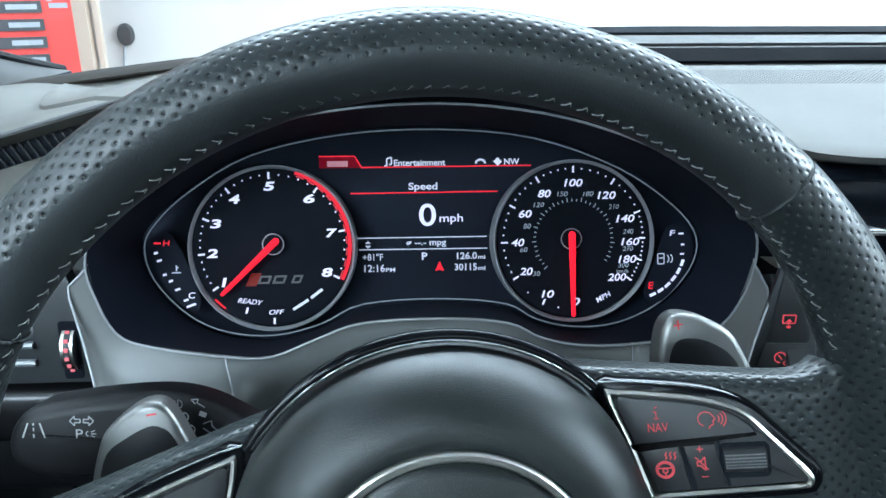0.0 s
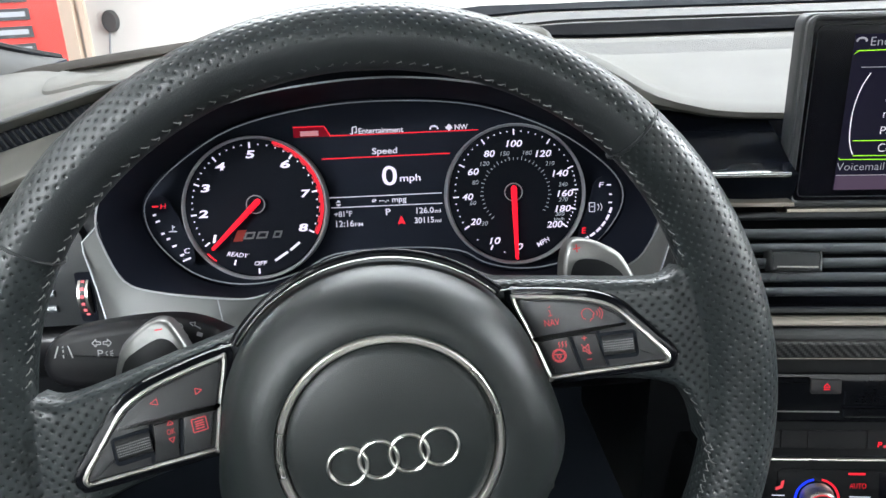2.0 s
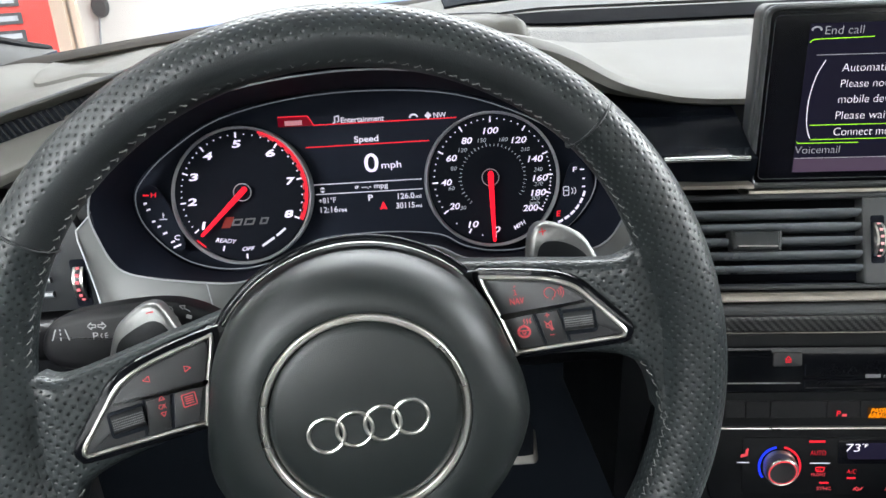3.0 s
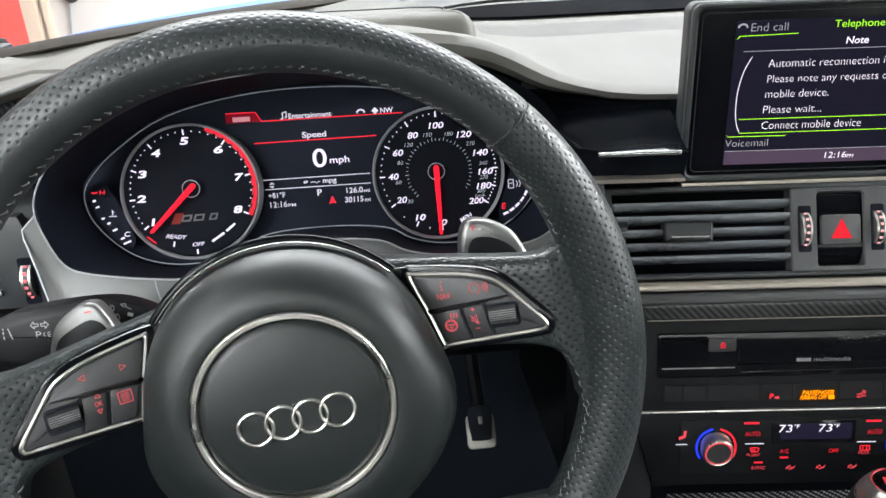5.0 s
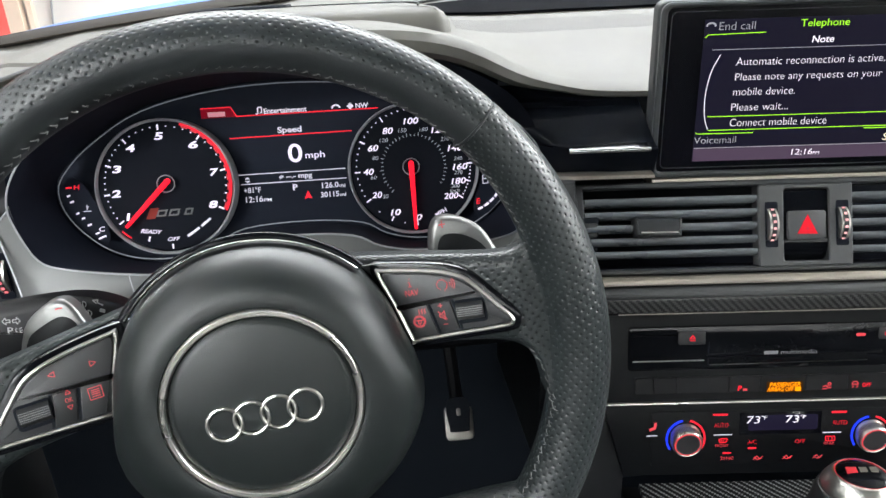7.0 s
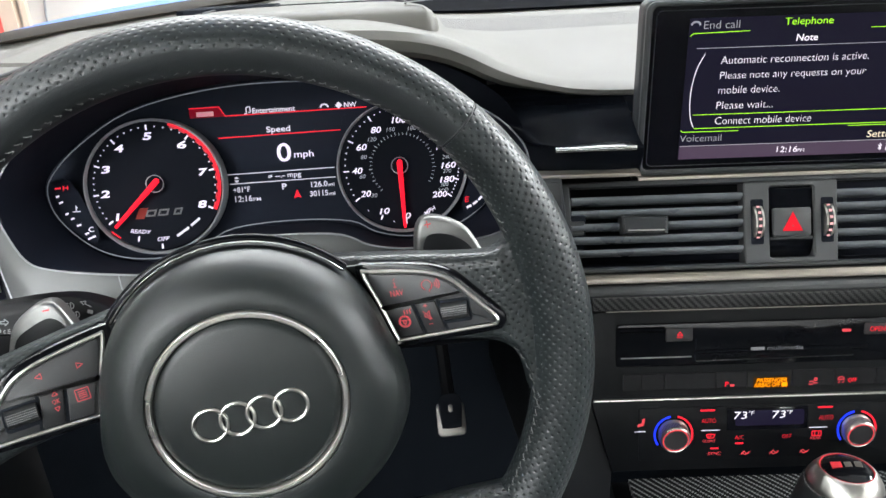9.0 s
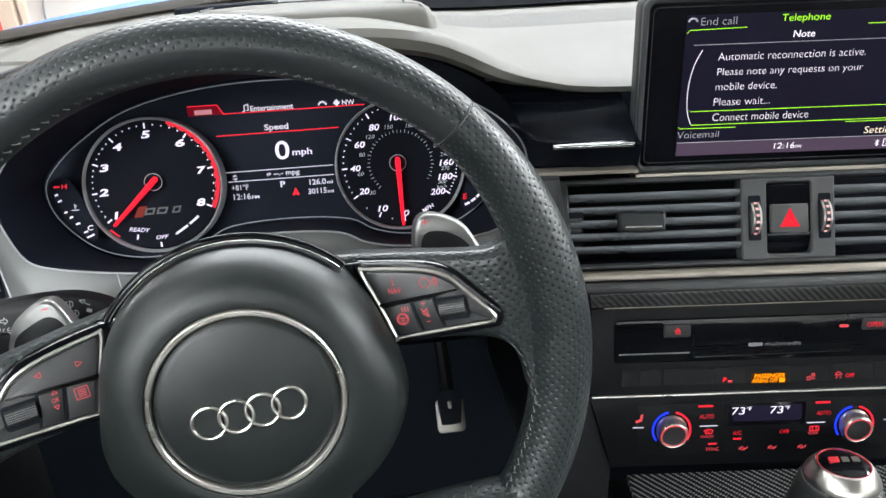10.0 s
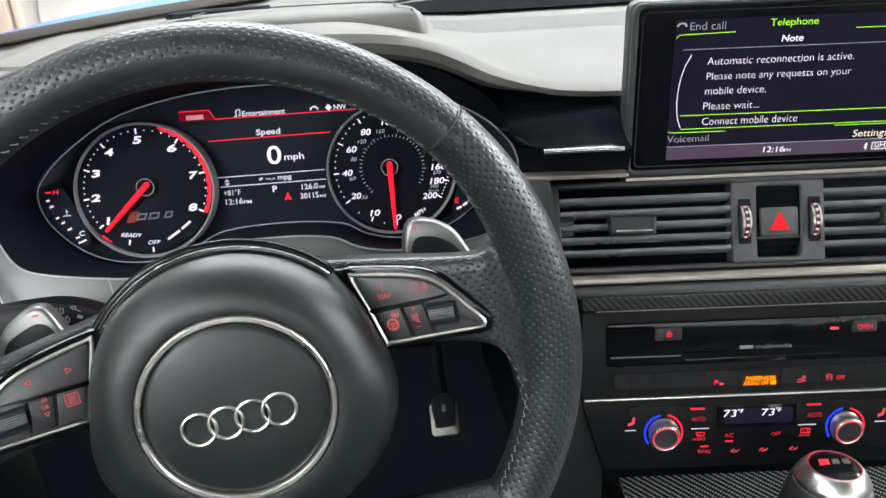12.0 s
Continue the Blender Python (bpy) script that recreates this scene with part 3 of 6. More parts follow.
rows = []
for y, z in GLOSS:
    x0, row = left_end(z), []
    for i in range(25):
        x = x0 + (0.283 - x0) * (i / 24) ** 1.4
        yy = y - math.tan(radians(5.0)) * (x - 0.30)
        row.append((x, yy + (0.3975 - yy) * (1 - min(1.0, (x - x0) / 0.05)) ** 2.2 * (yy < 0.3975), z))
    rows.append(row)
part("gloss_fascia", sheet(rows), M_LACQUER, dash, "gloss black lacquered fascia")
part("fascia_trim", fascia(0.206, 0.2805, spline([(0.3685, 0.7028), (0.3605, 0.7024), (0.3588, 0.7012), (0.3600, 0.6998), (0.38, 0.699)], 3, False), 7.0), M_TRIM, dash, "thin satin aluminium trim strip")
# added chrome tube stands in for a bright reflection on the lacquer
part("fascia_glint", tube([(219, 371.0, 720.9), (240, 368.6, 721.0), (264, 366.2, 721.0), (277, 364.8, 720.8)], 1.9, n=10), M_CHROME, dash, "bright line in place of a reflection along the gloss fascia")
# lower carrier behind vents and centre stack, and the knee panel
part("carrier", slab(0.212, 1.1, 0.405, 0.60, 0.40, 0.735), M_STACK, dash, "black carrier of the centre stack")
KNEE = spline([(0.48, 0.605), (0.43, 0.608), (0.408, 0.598), (0.405, 0.56), (0.42, 0.535), (0.47, 0.52), (0.60, 0.515)], 4, False)
part("knee_panel", fascia(-0.42, 0.235, KNEE), M_STACK, dash, "black knee panel under the steering column")


def rising(x0, x1, profile, n=14):
    """A fascia piece that climbs towards the instruments."""
    return sheet([[(x, y, z + 0.28 * (x + 0.24) + (0.7475 - z) * 4.0 * (x + 0.24) * (z < 0.745)) for x in [x0 + (x1 - x0) * i / n for i in range(n + 1)]] for y, z in profile])


part("side_slot", rising(-0.42, -0.135, spline([(0.475, 0.758), (0.464, 0.7555), (0.462, 0.748), (0.466, 0.732)], 3, False)), M_VOID, dash, "dark ribbed side demister slot")
for k in range(52):
    x = -0.41 + k * 0.0052
    part("slot_rib", tube([(-3, 6, -1), (6.5, -9, 1)], 0.8, n=5), M_STACK, dash).matrix_basis = pose(x, 0.4610, 0.7530 + 0.28 * (x + 0.24), 90, 0, 0)
part("slot_lip", rising(-0.42, -0.135, spline([(0.476, 0.752), (0.462, 0.7565), (0.4505, 0.7625), (0.4485, 0.7622), (0.4480, 0.7608), (0.4495, 0.7595), (0.462, 0.754)], 2, False)), M_PAD, dash, "thin grey lip over the slot")
part("side_ledge", rising(-0.42, -0.150, spline([(0.475, 0.7405), (0.457, 0.7415), (0.452, 0.7405), (0.440, 0.7345), (0.424, 0.7285), (0.416, 0.7235), (0.420, 0.716)], 4, False)), M_PAD, dash, "pale grey ledge below the side slot")
part("side_fascia", fascia(-0.42, -0.184, spline([(0.46, 0.702), (0.428, 0.699), (0.418, 0.694), (0.412, 0.686), (0.410, 0.66), (0.41, 0.62), (0.43, 0.60)], 4, False)), M_DARK, dash, "dark fascia beside the instruments")
part("lip_edge", tube([(x * 1000, 449.0, 1000 * (0.7618 + 0.28 * (x + 0.24))) for x in [-0.42 + 0.285 * i / 20 for i in range(21)]], 1.5, n=8), M_MID, dash, "bright rounded edge of the lip")
# loudspeaker cover let into the dash top
COVER = [(-0.358, 0.905), (-0.354, 0.85), (-0.347, 0.79), (-0.338, 0.738), (-0.328, 0.700), (-0.315, 0.670), (-0.295, 0.647), (-0.265, 0.630), (-0.22, 0.616), (-0.16, 0.604), (-0.10, 0.598)]
rows = []
for t in (0.0, 0.012, 0.04, 0.2, 0.45, 0.7, 1.0):
    rows.append([(x, y + (0.93 - y) * t, top_z(x, y + (0.93 - y) * t) + (0.0040 if t > 0.02 else (0.0032 if t else -0.001))) for x, y in spline(COVER, 5, False)])
part("speaker_cover", sheet(rows, uv=lambda co: (co.x / 0.0034, co.y / 0.0034)), M_PAD, dash, "grey loudspeaker cover let into the dash top")
part("knee_inlay", fascia(-0.42, -0.075, spline([(0.41, 0.622), (0.398, 0.617), (0.396, 0.60), (0.400, 0.585), (0.41, 0.58)], 3, False)), M_CARBON, dash, "dark woven inlay in the knee panel")

# ---- steering wheel (turned a little to the left) ----
WHEEL = plane(0.0129, 0.2094, 0.6578, 13, 3) @ pose(0, 0, 0, 0, 0, 7)
wheel = thing("steering_wheel", WHEEL, "black flat-bottomed sports steering wheel in punched leather with grey stitching", "steering wheel")


def rim_at(t):
    """Radius of the rim's outside and its half width at the angle t (degrees)."""
    s = math.sin(radians(t))
    r = 188.5
    if s < -0.62:
        r = min(r, 188.5 * 0.62 / -s + 10 * smooth_step((-s - 0.62) / 0.38))
    a = 14.2 + 3.2 * smooth_step((0.75 - s) / 0.6)
    return r, a


def rim_point(t, p):
    r, a = rim_at(t)
    b = 16.5
    rad = r - a + a * math.cos(radians(p))
    return Vector((rad * math.cos(radians(t)), rad * math.sin(radians(t)), b * math.sin(radians(p)))) * MM


def rim_piece(t0, t1, punched):
    bm = bmesh.new()
    layer = bm.loops.layers.uv.new("UVMap")
    nt_, np_ = int((t1 - t0) / 1.5), 36
    vs = [[bm.verts.new(rim_point(t0 + (t1 - t0) * i / nt_, 360 * j / np_)) for j in range(np_)] for i in range(nt_ + 1)]
    for i in range(nt_):
        for j in range(np_):
            f = bm.faces.new((vs[i][j], vs[i + 1][j], vs[i + 1][(j + 1) % np_], vs[i][(j + 1) % np_]))
            p = 360 * (j + 0.5) / np_
            f.material_index = 0 if punched(p) else 1
            f.smooth = True
            for l, (ii, jj) in zip(f.loops, ((i, j), (i + 1, j), (i + 1, j + 1), (i, j + 1))):
                l[layer].uv = ((t0 + (t1 - t0) * ii / nt_) * math.pi / 180 * 178 / 5.6, jj / np_ * 19)
    for ring in (vs[0], vs[-1]):
        bm.faces.new(ring)
    return bm


SEAM_R, SEAM_L = 40.0, 140.5
part("rim_top", rim_piece(SEAM_R + 0.25, SEAM_L - 0.25, lambda p: p < 96 or p > 290), [M_PERF, M_LEATHER], wheel, "upper rim, smooth leather face with punched outer edge")
part("rim_side", rim_piece(-58, SEAM_R - 0.25, lambda p: True), [M_PERF, M_LEATHER], wheel, "punched leather grip")
part("rim_side", rim_piece(SEAM_L + 0.25, 238, lambda p: True), [M_PERF, M_LEATHER], wheel, "punched leather grip")
part("rim_bottom", rim_piece(238.4, 301.6, lambda p: False), [M_PERF, M_LEATHER], wheel, "flat smooth leather bottom of the rim")
for t in (SEAM_R, SEAM_L):
    part("rim_seam", tube([tuple(rim_point(t, 360 * j / 24) * 995) for j in range(24)], 0.7, True), M_DARK, wheel, "folded leather seam")
# stitches round the inside of the rim
me = bpy.data.meshes.new("stitch")
b = tube([(-1.9, 0, -0.1), (0, 0, 0.35), (1.9, 0, -0.1)], 0.25, n=5)
tube([(-1.8, 0.2, -0.1), (-1.4, 1.1, 0.15), (-1.2, 1.9, -0.1)], 0.18, n=5, bm=b)
b.to_mesh(me)
b.free()
me.materials.append(M_THREAD)
for k in range(136):
    t = -58 + k * 2.0
    if -16 < t < 18.5 or 161 < t < 198 or t > 238:
        continue
    st = new("stitch", me)
    st.parent = wheel
    c = rim_point(t, 160 - 14 * smooth_step((45 - abs(t - 90)) / 35) if 0 < t < 180 else 155)
    n = (c - Vector(((rim_at(t)[0] - rim_at(t)[1]) * math.cos(radians(t)), (rim_at(t)[0] - rim_at(t)[1]) * math.sin(radians(t)), 0)) * MM).normalized()
    tang = Vector((-math.sin(radians(t)), math.cos(radians(t)), 0))
    side = n.cross(tang)
    st.matrix_basis = Matrix.Translation(c + n * 0.0002) @ Matrix((tang, side, n)).transposed().to_4x4() @ pose(0, 0, 0, 0, 0, (38 if t < 90 else -38) + 22 * noise.noise((k * 0.7, 0, 0))) @ Matrix.Scale(1.0 - 0.4 * smooth_step((28 - abs(t - 90)) / 20), 4)


# upper and lower edge of a spoke from the hub to the crest of the rim
SPOKE_TOP = [(50, 53), (72, 50.3), (94, 47.4), (112, 44.6), (126, 42.6), (134, 41.8), (140, 42.0), (146, 44.6), (152, 50), (158, 57), (166, 64)]
SPOKE_LOW = [(50, -2), (72, -3.5), (94, -4.5), (112, -5.6), (126, -7.6), (136, -11), (142.5, -17), (146.3, -27), (147.6, -39), (147.6, -52), (153, -64)]
POD = [(64.5, 43.2), (70, 44.2), (91, 41.2), (104, 37.9), (113.5, 33), (121.5, 24), (128.2, 16), (132.8, 10.6), (135.0, 6.6), (134.2, 3.6), (130.8, 2.4), (110, 1.6), (80, 0.4), (76.6, 1.8), (70.8, 22.5)]
POD_LEAN = 18.0


def spoke_rows(s):
    """Leather over one spoke: it climbs from the hub, rolls over at its edges and runs into the rim without a crease."""
    top, low = spline(SPOKE_TOP, 5, False), spline(SPOKE_LOW, 5, False)
    rows = []
    for (tx, ty), (bx, by) in zip(top, low):
        row = []
        for k in range(27):
            v = 0.5 - 0.5 * math.cos(math.pi * (k - 1) / 24) if 0 < k < 26 else (0.0 if k == 0 else 1.0)
            x, y = tx + (bx - tx) * v, ty + (by - ty) * v
            d = min(v, 1 - v) * math.hypot(tx - bx, ty - by)
            z = 2.2 + math.tan(radians(POD_LEAN)) * (min(x, 141) - 132)
            if d < 7:
                z -= 7 - math.sqrt(max(0.0, 49 - (7 - d) ** 2))
            if k in (0, 26):
                z -= 9
            r, a = rim_at(math.degrees(math.atan2(y, x)))
            u = (math.hypot(x, y) - (r - a)) / a
            zr = 16.5 * math.sqrt(1 - u * u) if abs(u) < 1 else -40.0
            h = max(0.0, min(1.0, 0.5 + 0.5 * (zr - z) / 9.0))
            row.append((s * x * MM, y * MM, (z + (zr - z) * h + 9.0 * h * (1 - h) * (0.6 if k not in (0, 26) else 0) - 0.35 - 1.6 * smooth_step((h - 0.8) / 0.2)) * MM))
        rows.append(row)
    return rows


def spoke_skin(s):
    def uv(co):
        fall = min(0.0, co.z * 1000 - 2.2 - math.tan(radians(POD_LEAN)) * (min(abs(co.x) * 1000, 141) - 132)) * MM
        return co.x / 0.0056, (co.y - math.copysign(1, co.y - 0.02) * fall) / 0.0056
    return sheet(spoke_rows(s), uv=uv)


def flip(poly, s):
    return [(x * s, y) for x, y in poly]


def icon_lines(parent, material, strokes, z, width=0.55, name="symbol", label=""):
    bm = bmesh.new()
    for s in strokes:
        for (x0, y0), (x1, y1) in zip(s, s[1:]):
            if abs(x1 - x0) + abs(y1 - y0) > 1e-6:
                bar(x0, y0, x1, y1, width, z, z + 0.15, bm)
    return part(name, bm, material, parent, label, smooth=False)


def ring_lines(cx, cy, r, n=14, a0=0, a1=360, sy=1.0):
    return [(cx + r * math.cos(radians(a0 + (a1 - a0) * i / n)), cy + sy * r * math.sin(radians(a0 + (a1 - a0) * i / n))) for i in range(n + 1)]


for s in (1, -1):
    part("spoke", spoke_skin(s), M_PERF, wheel, "punched leather spoke")
    # the stitches run on round the lower corner of the spoke
    skin, gone = spoke_rows(s), 0.0
    for i in range(28, 48):
        p, q = Vector(skin[i][22]), Vector(skin[i + 1][22])
        gone += (q - p).length
        if gone < 0.0052:
            continue
        gone = 0.0
        tang = (q - p).normalized()
        n = tang.cross(Vector(skin[i][23]) - Vector(skin[i][21])).normalized()
        n = n if n.z > 0 else -n
        st = new("stitch", me)
        st.parent = wheel
        st.matrix_basis = Matrix.Translation(p + n * 0.0003) @ Matrix((tang, n.cross(tang), n)).transposed().to_4x4() @ pose(0, 0, 0, 0, 0, 38 * s)
    outline = ccw(spline(flip(POD, s), 4))
    pod = part("switch_pod", prism(offset(outline, -3.4), -6, 4.4, 2.0), M_BLACK, wheel, "gloss black switch surround")
    pod.matrix_basis = pose(s * 0.132, 0, 0.007) @ pose(0, 0, 0, 0, -s * POD_LEAN, 0) @ pose(-s * 0.132, 0, -0.006)
    part("chrome_frame", band(offset(outline, 0.1), offset(outline, 2.1), 2, 6.4, 0.9), M_SATIN, pod, "satin chrome frame")
    part("insert_line", tube([(s * x, y, 4.6) for x, y in spline([(57, 47.6), (70, 47.2), (86, 45.0), (102, 41.8)], 4, False)], 0.45, n=6), M_CHROME, pod, "thin chrome line over the frame")
    part("switch_base", prism(offset(outline, 1.8), 1, 4.7, 0.5), M_BUTTON, pod)
    up = [(68.3, 40.9), (76, 40.6), (91, 38.4), (102, 35.6), (110.6, 31.4), (116.6, 25.4), (115.4, 24.4), (94, 23.0), (75.0, 22.2), (73.6, 23.2)]
    part("upper_button", prism(spline(flip(up, s), 3), 4, 6.3, 0.9), M_KEYTOP, pod)
    part("square_button", prism(offset(ccw(flip([(74.6, 20.9), (89.4, 21.5), (93.0, 3.6), (80.2, 3.2)], s)), 0.45), 4, 6.1, 0.8), M_KEYTOP, pod)
    part("rocker", prism(offset(ccw(flip([(90.4, 21.5), (102.4, 21.9), (105.4, 4.4), (94.0, 3.8)], s)), 0.45), 4, 5.8, 0.7), M_BUTTON, pod)
    # dark bars laid on the base imitate shade in the grooves between keys
    for x0, y0, x1, y1 in ((74.0, 21.6, 103.0, 22.6), (90.0, 21.4, 93.6, 3.4), (103.2, 22.2, 106.0, 4.0)):
        part("key_gap_shade", bar(s * x0, y0, s * x1, y1, 1.3, 4.6, 4.85), M_VOID, pod, smooth=False)
    part("roller_well", prism(rrect(s * 112, 14.2, 17.5, 13.6, 2.2), 4, 5.0, 0.3), M_VOID, pod)
    roll = part("roller", tube([(s * 104.6, 14.6, 3.4), (s * 119.2, 14.6, 3.4)], 5.2, n=28), M_BUTTON, pod, "knurled black roller")
    bm = bmesh.new()
    for r in range(5):
        a = radians(56 + r * 13)
        for c in range(17):
            x = 105.3 + c * 0.82
            prism(rrect(s * x, 14.6 + 5.2 * math.cos(a), 0.5, 0.5, 0.1, 1), 3.4 + 5.2 * math.sin(a) - 0.1, 3.4 + 5.2 * math.sin(a) + 0.28, 0, bm)
    part("knurling", bm, M_MARKS, roll, "rows of pale satin studs", smooth=False)


# printed symbols, right pod
M_PODRED = lit("pale_red_backlight", (1.0, 0.17, 0.20), 0.42, (0.3, 0.02, 0.02))
pods = [o for o in wheel.children if o.name.startswith("switch_pod")]
right_pod, left_pod = pods[0], pods[1]
text("NAV", 82.6, 29.2, 3.4, 7.2, M_PODRED, right_pod, 6.5)
icon_lines(right_pod, M_PODRED, [[(82.4, 32.6), (82.4, 35.2)], [(81.5, 32.6), (83.3, 32.6)], [(81.6, 35.2), (82.4, 35.2)], [(82.0, 36.6), (82.9, 37.3)]], 6.4, 0.34)
icon_lines(right_pod, M_PODRED, [ring_lines(99.6, 31.4, 2.7, 12, 40, 250), [(101.7, 33.1), (102.9, 31.2), (102.1, 30.6), (102.2, 29.2), (100.9, 28.7), (100.6, 27.6)], ring_lines(102.6, 31.2, 1.7, 6, -45, 45), ring_lines(102.6, 31.2, 2.9, 6, -45, 45), ring_lines(102.6, 31.2, 4.1, 6, -45, 45)], 6.4, 0.34)
icon_lines(right_pod, M_PODRED, [ring_lines(83.6, 12.4, 3.3), ring_lines(83.6, 12.4, 2.7), [(80.8, 13.0), (86.4, 13.0)], ring_lines(83.6, 12.0, 0.9, 8), [(83.6, 11.0), (83.6, 9.6)]] + [[(x, 16.4), (x + 0.7, 17.3), (x, 18.2), (x + 0.7, 19.2)] for x in (84.0, 85.6, 87.2)], 6.2, 0.4)
icon_lines(right_pod, M_PODRED, [[(95.3, 19.7), (97.7, 19.7)], [(96.5, 18.5), (96.5, 20.9)], [(96.4, 8.9), (98.8, 8.9)], [(95.2, 13.2), (96.4, 13.2), (98.0, 11.4), (98.0, 16.6), (96.4, 14.9), (95.2, 14.9), (95.2, 13.2)], [(94.6, 16.6), (99.0, 11.6)]], 5.9, 0.36)
# left pod
icon_lines(left_pod, M_PODRED, [[(-101.2, 31.8), (-98.2, 33.3), (-98.2, 30.3), (-101.2, 31.8)], [(-81.6, 32.9), (-78.6, 31.4), (-81.6, 29.9), (-81.6, 32.9)]], 6.4, 0.36)
icon_lines(left_pod, M_PODRED, [[(-86.2, 12.6), (-79.8, 12.6), (-79.8, 18.8), (-86.2, 18.8), (-86.2, 12.6)], [(-85, 17.4), (-81, 17.4)], [(-85, 16.3), (-81, 16.3)], [(-85, 15.2), (-81, 15.2)], [(-85, 14.0), (-81, 14.0)]], 6.2, 0.4)
text("OK", -95.6, 16.4, 2.5, 3.6, M_PODRED, left_pod, 5.95)
icon_lines(left_pod, M_PODRED, [[(-96.5, 19.6), (-93.9, 19.6), (-95.2, 21.8), (-96.5, 19.6)], [(-97.2, 13.4), (-94.6, 13.4), (-95.9, 11.2), (-97.2, 13.4)]], 5.9, 0.34)

# airbag cover, horn ring and badge
prof = [(0, 27.6), (20, 27.6), (41, 26.8), (44.6, 25.6), (45.6, 24.2), (49.0, 24.2), (49.8, 26.4), (54, 27.2), (61, 25.2), (67.5, 20.2), (72, 13.5), (75, 5), (76.5, -6), (76.5, -26), (0, -26)]
bm = lathe(prof, n=120)
for v in bm.verts:
    # the cover widens below the spokes
    r = math.hypot(v.co.x, v.co.y) * 1000
    if r > 56:
        k = 1 + 0.115 * smooth_step((0.22 - v.co.y * 1000 / r) / 0.6) * smooth_step((r - 56) / 18)
        v.co.x, v.co.y = v.co.x * k, v.co.y * k
part("airbag_cover", bm, M_AIRBAG, wheel, "round black airbag cover")
part("cover_ring", lathe([(45.5, 24.0), (45.8, 26.4), (46.5, 27.3), (48.3, 27.4), (49.3, 26.4), (49.7, 24.0)], n=96), M_SATIN, wheel, "polished ring set into the airbag cover")
for k in range(4):
    c = -19.8 + 13.2 * k
    part("badge_ring", tube([(*p, 28.4) for p in circle(c, -3.7, 8.25, 40)], 0.95, True, 8), M_SATIN, wheel, "chrome ring of the badge")
part("cover_rim", tube([(*p, -2) for p in arc(0, 0, 79.5, 40, 140, 40)], 2.4, False, 10), M_BLACK, wheel, "gloss black arc over the airbag cover")
part("cover_line", tube([(*p, 0.6) for p in arc(0, 0, 78.2, 41, 139, 40)], 0.55, False, 6), M_CHROME, wheel, "thin chrome line")
part("lower_spoke", domed(spline([(-30, -60), (-34, -110), (-44, -150), (44, -150), (34, -110), (30, -60)], 4), -16, 4, 6, 0.5), M_MID, wheel, "grey lower spoke")
part("hub", lathe([(0, -10), (60, -12), (66, -30), (58, -75), (0, -75)]), M_DARK, wheel, "black hub behind the airbag")
# shift paddles behind the spokes
PADDLES = {
    1: ([(102, 12), (102.4, 26), (103.4, 38), (106.0, 50), (109.4, 56.2), (114.5, 58.4), (121.5, 56.8), (129, 53), (137, 46.4), (141.6, 37), (145.8, 25.5), (149.4, 12)],
        [(105.6, 13), (106.4, 28), (107.8, 39), (110.4, 45.4), (114.4, 47.8), (121, 46.8), (127, 44.2), (134.2, 38.4), (139.4, 29), (143.4, 13)]),
    -1: ([(-88, 12), (-90, 26), (-92.8, 38), (-97.6, 53), (-102, 58.6), (-109, 59.4), (-117, 56.0), (-124.6, 50.6), (-129, 43.4), (-134, 30), (-138, 12)],
         [(-92.4, 13), (-94.2, 27), (-96.4, 37), (-99.4, 45.4), (-102.6, 49.0), (-107.6, 50.2), (-117, 47.0), (-125.4, 42.0), (-130.6, 30), (-134.6, 13)]),
}
for s, (out, inn) in PADDLES.items():
    pd = part("shift_paddle", prism(spline(out, 3), -60, -49, 3.0, steps=4), M_PADDLE, wheel, "grey cast aluminium shift paddle")
    part("paddle_face", prism(spline(inn, 3), -50, -48.6, 0.6), M_STACK, pd, "black recess of the paddle")
    if s > 0:
        icon_lines(pd, M_REDMARK, [[(111.3, 54.0), (115.5, 54.0)], [(113.4, 51.9), (113.4, 56.1)]], -49, 0.6)
    else:
        icon_lines(pd, M_REDMARK, [[(-107.4, 54.8), (-103.6, 54.8)]], -49, 0.7)

# ---- instrument cluster ----
CLUSTER = plane(0.0165, 0.463, 0.69, 17, 0)
cluster = thing("instrument_cluster", CLUSTER, "lit black instrument cluster with two round dials and a display", "instruments")
DISPLAY_Z, DIAL_Z, RING_Z = -24.0, -7.0, -3.5
INNER = [(-186, -4), (-178, 12), (-156, 32), (-116, 55), (-57, 68), (8, 71), (72, 64.5), (129, 44), (167, 18), (183, -4), (178, -26), (157, -48), (128, -61), (98, -63), (72, -57), (52, -46.5), (8, -42), (-44, -44.5), (-72, -57), (-103, -64), (-134, -61), (-159, -49), (-180, -26)]
inner = spline(INNER, 4)
part("back_panel", prism(offset(ccw(inner), -32), -34, DISPLAY_Z - 1.2), M_NIGHT, cluster, "matt black instrument panel")
part("outline", tube([(*p, DISPLAY_Z + 18) for p in inner], 0.5, True, 6), lit("pale_grey_outline", (0.6, 0.65, 0.72), 0.09, (0.25, 0.26, 0.28)), cluster, "thin pale outline of the panel")
M_TUBE = surface("dial_rim", (0.34, 0.35, 0.37), 0.4, metal=0.1, relief=0.0)


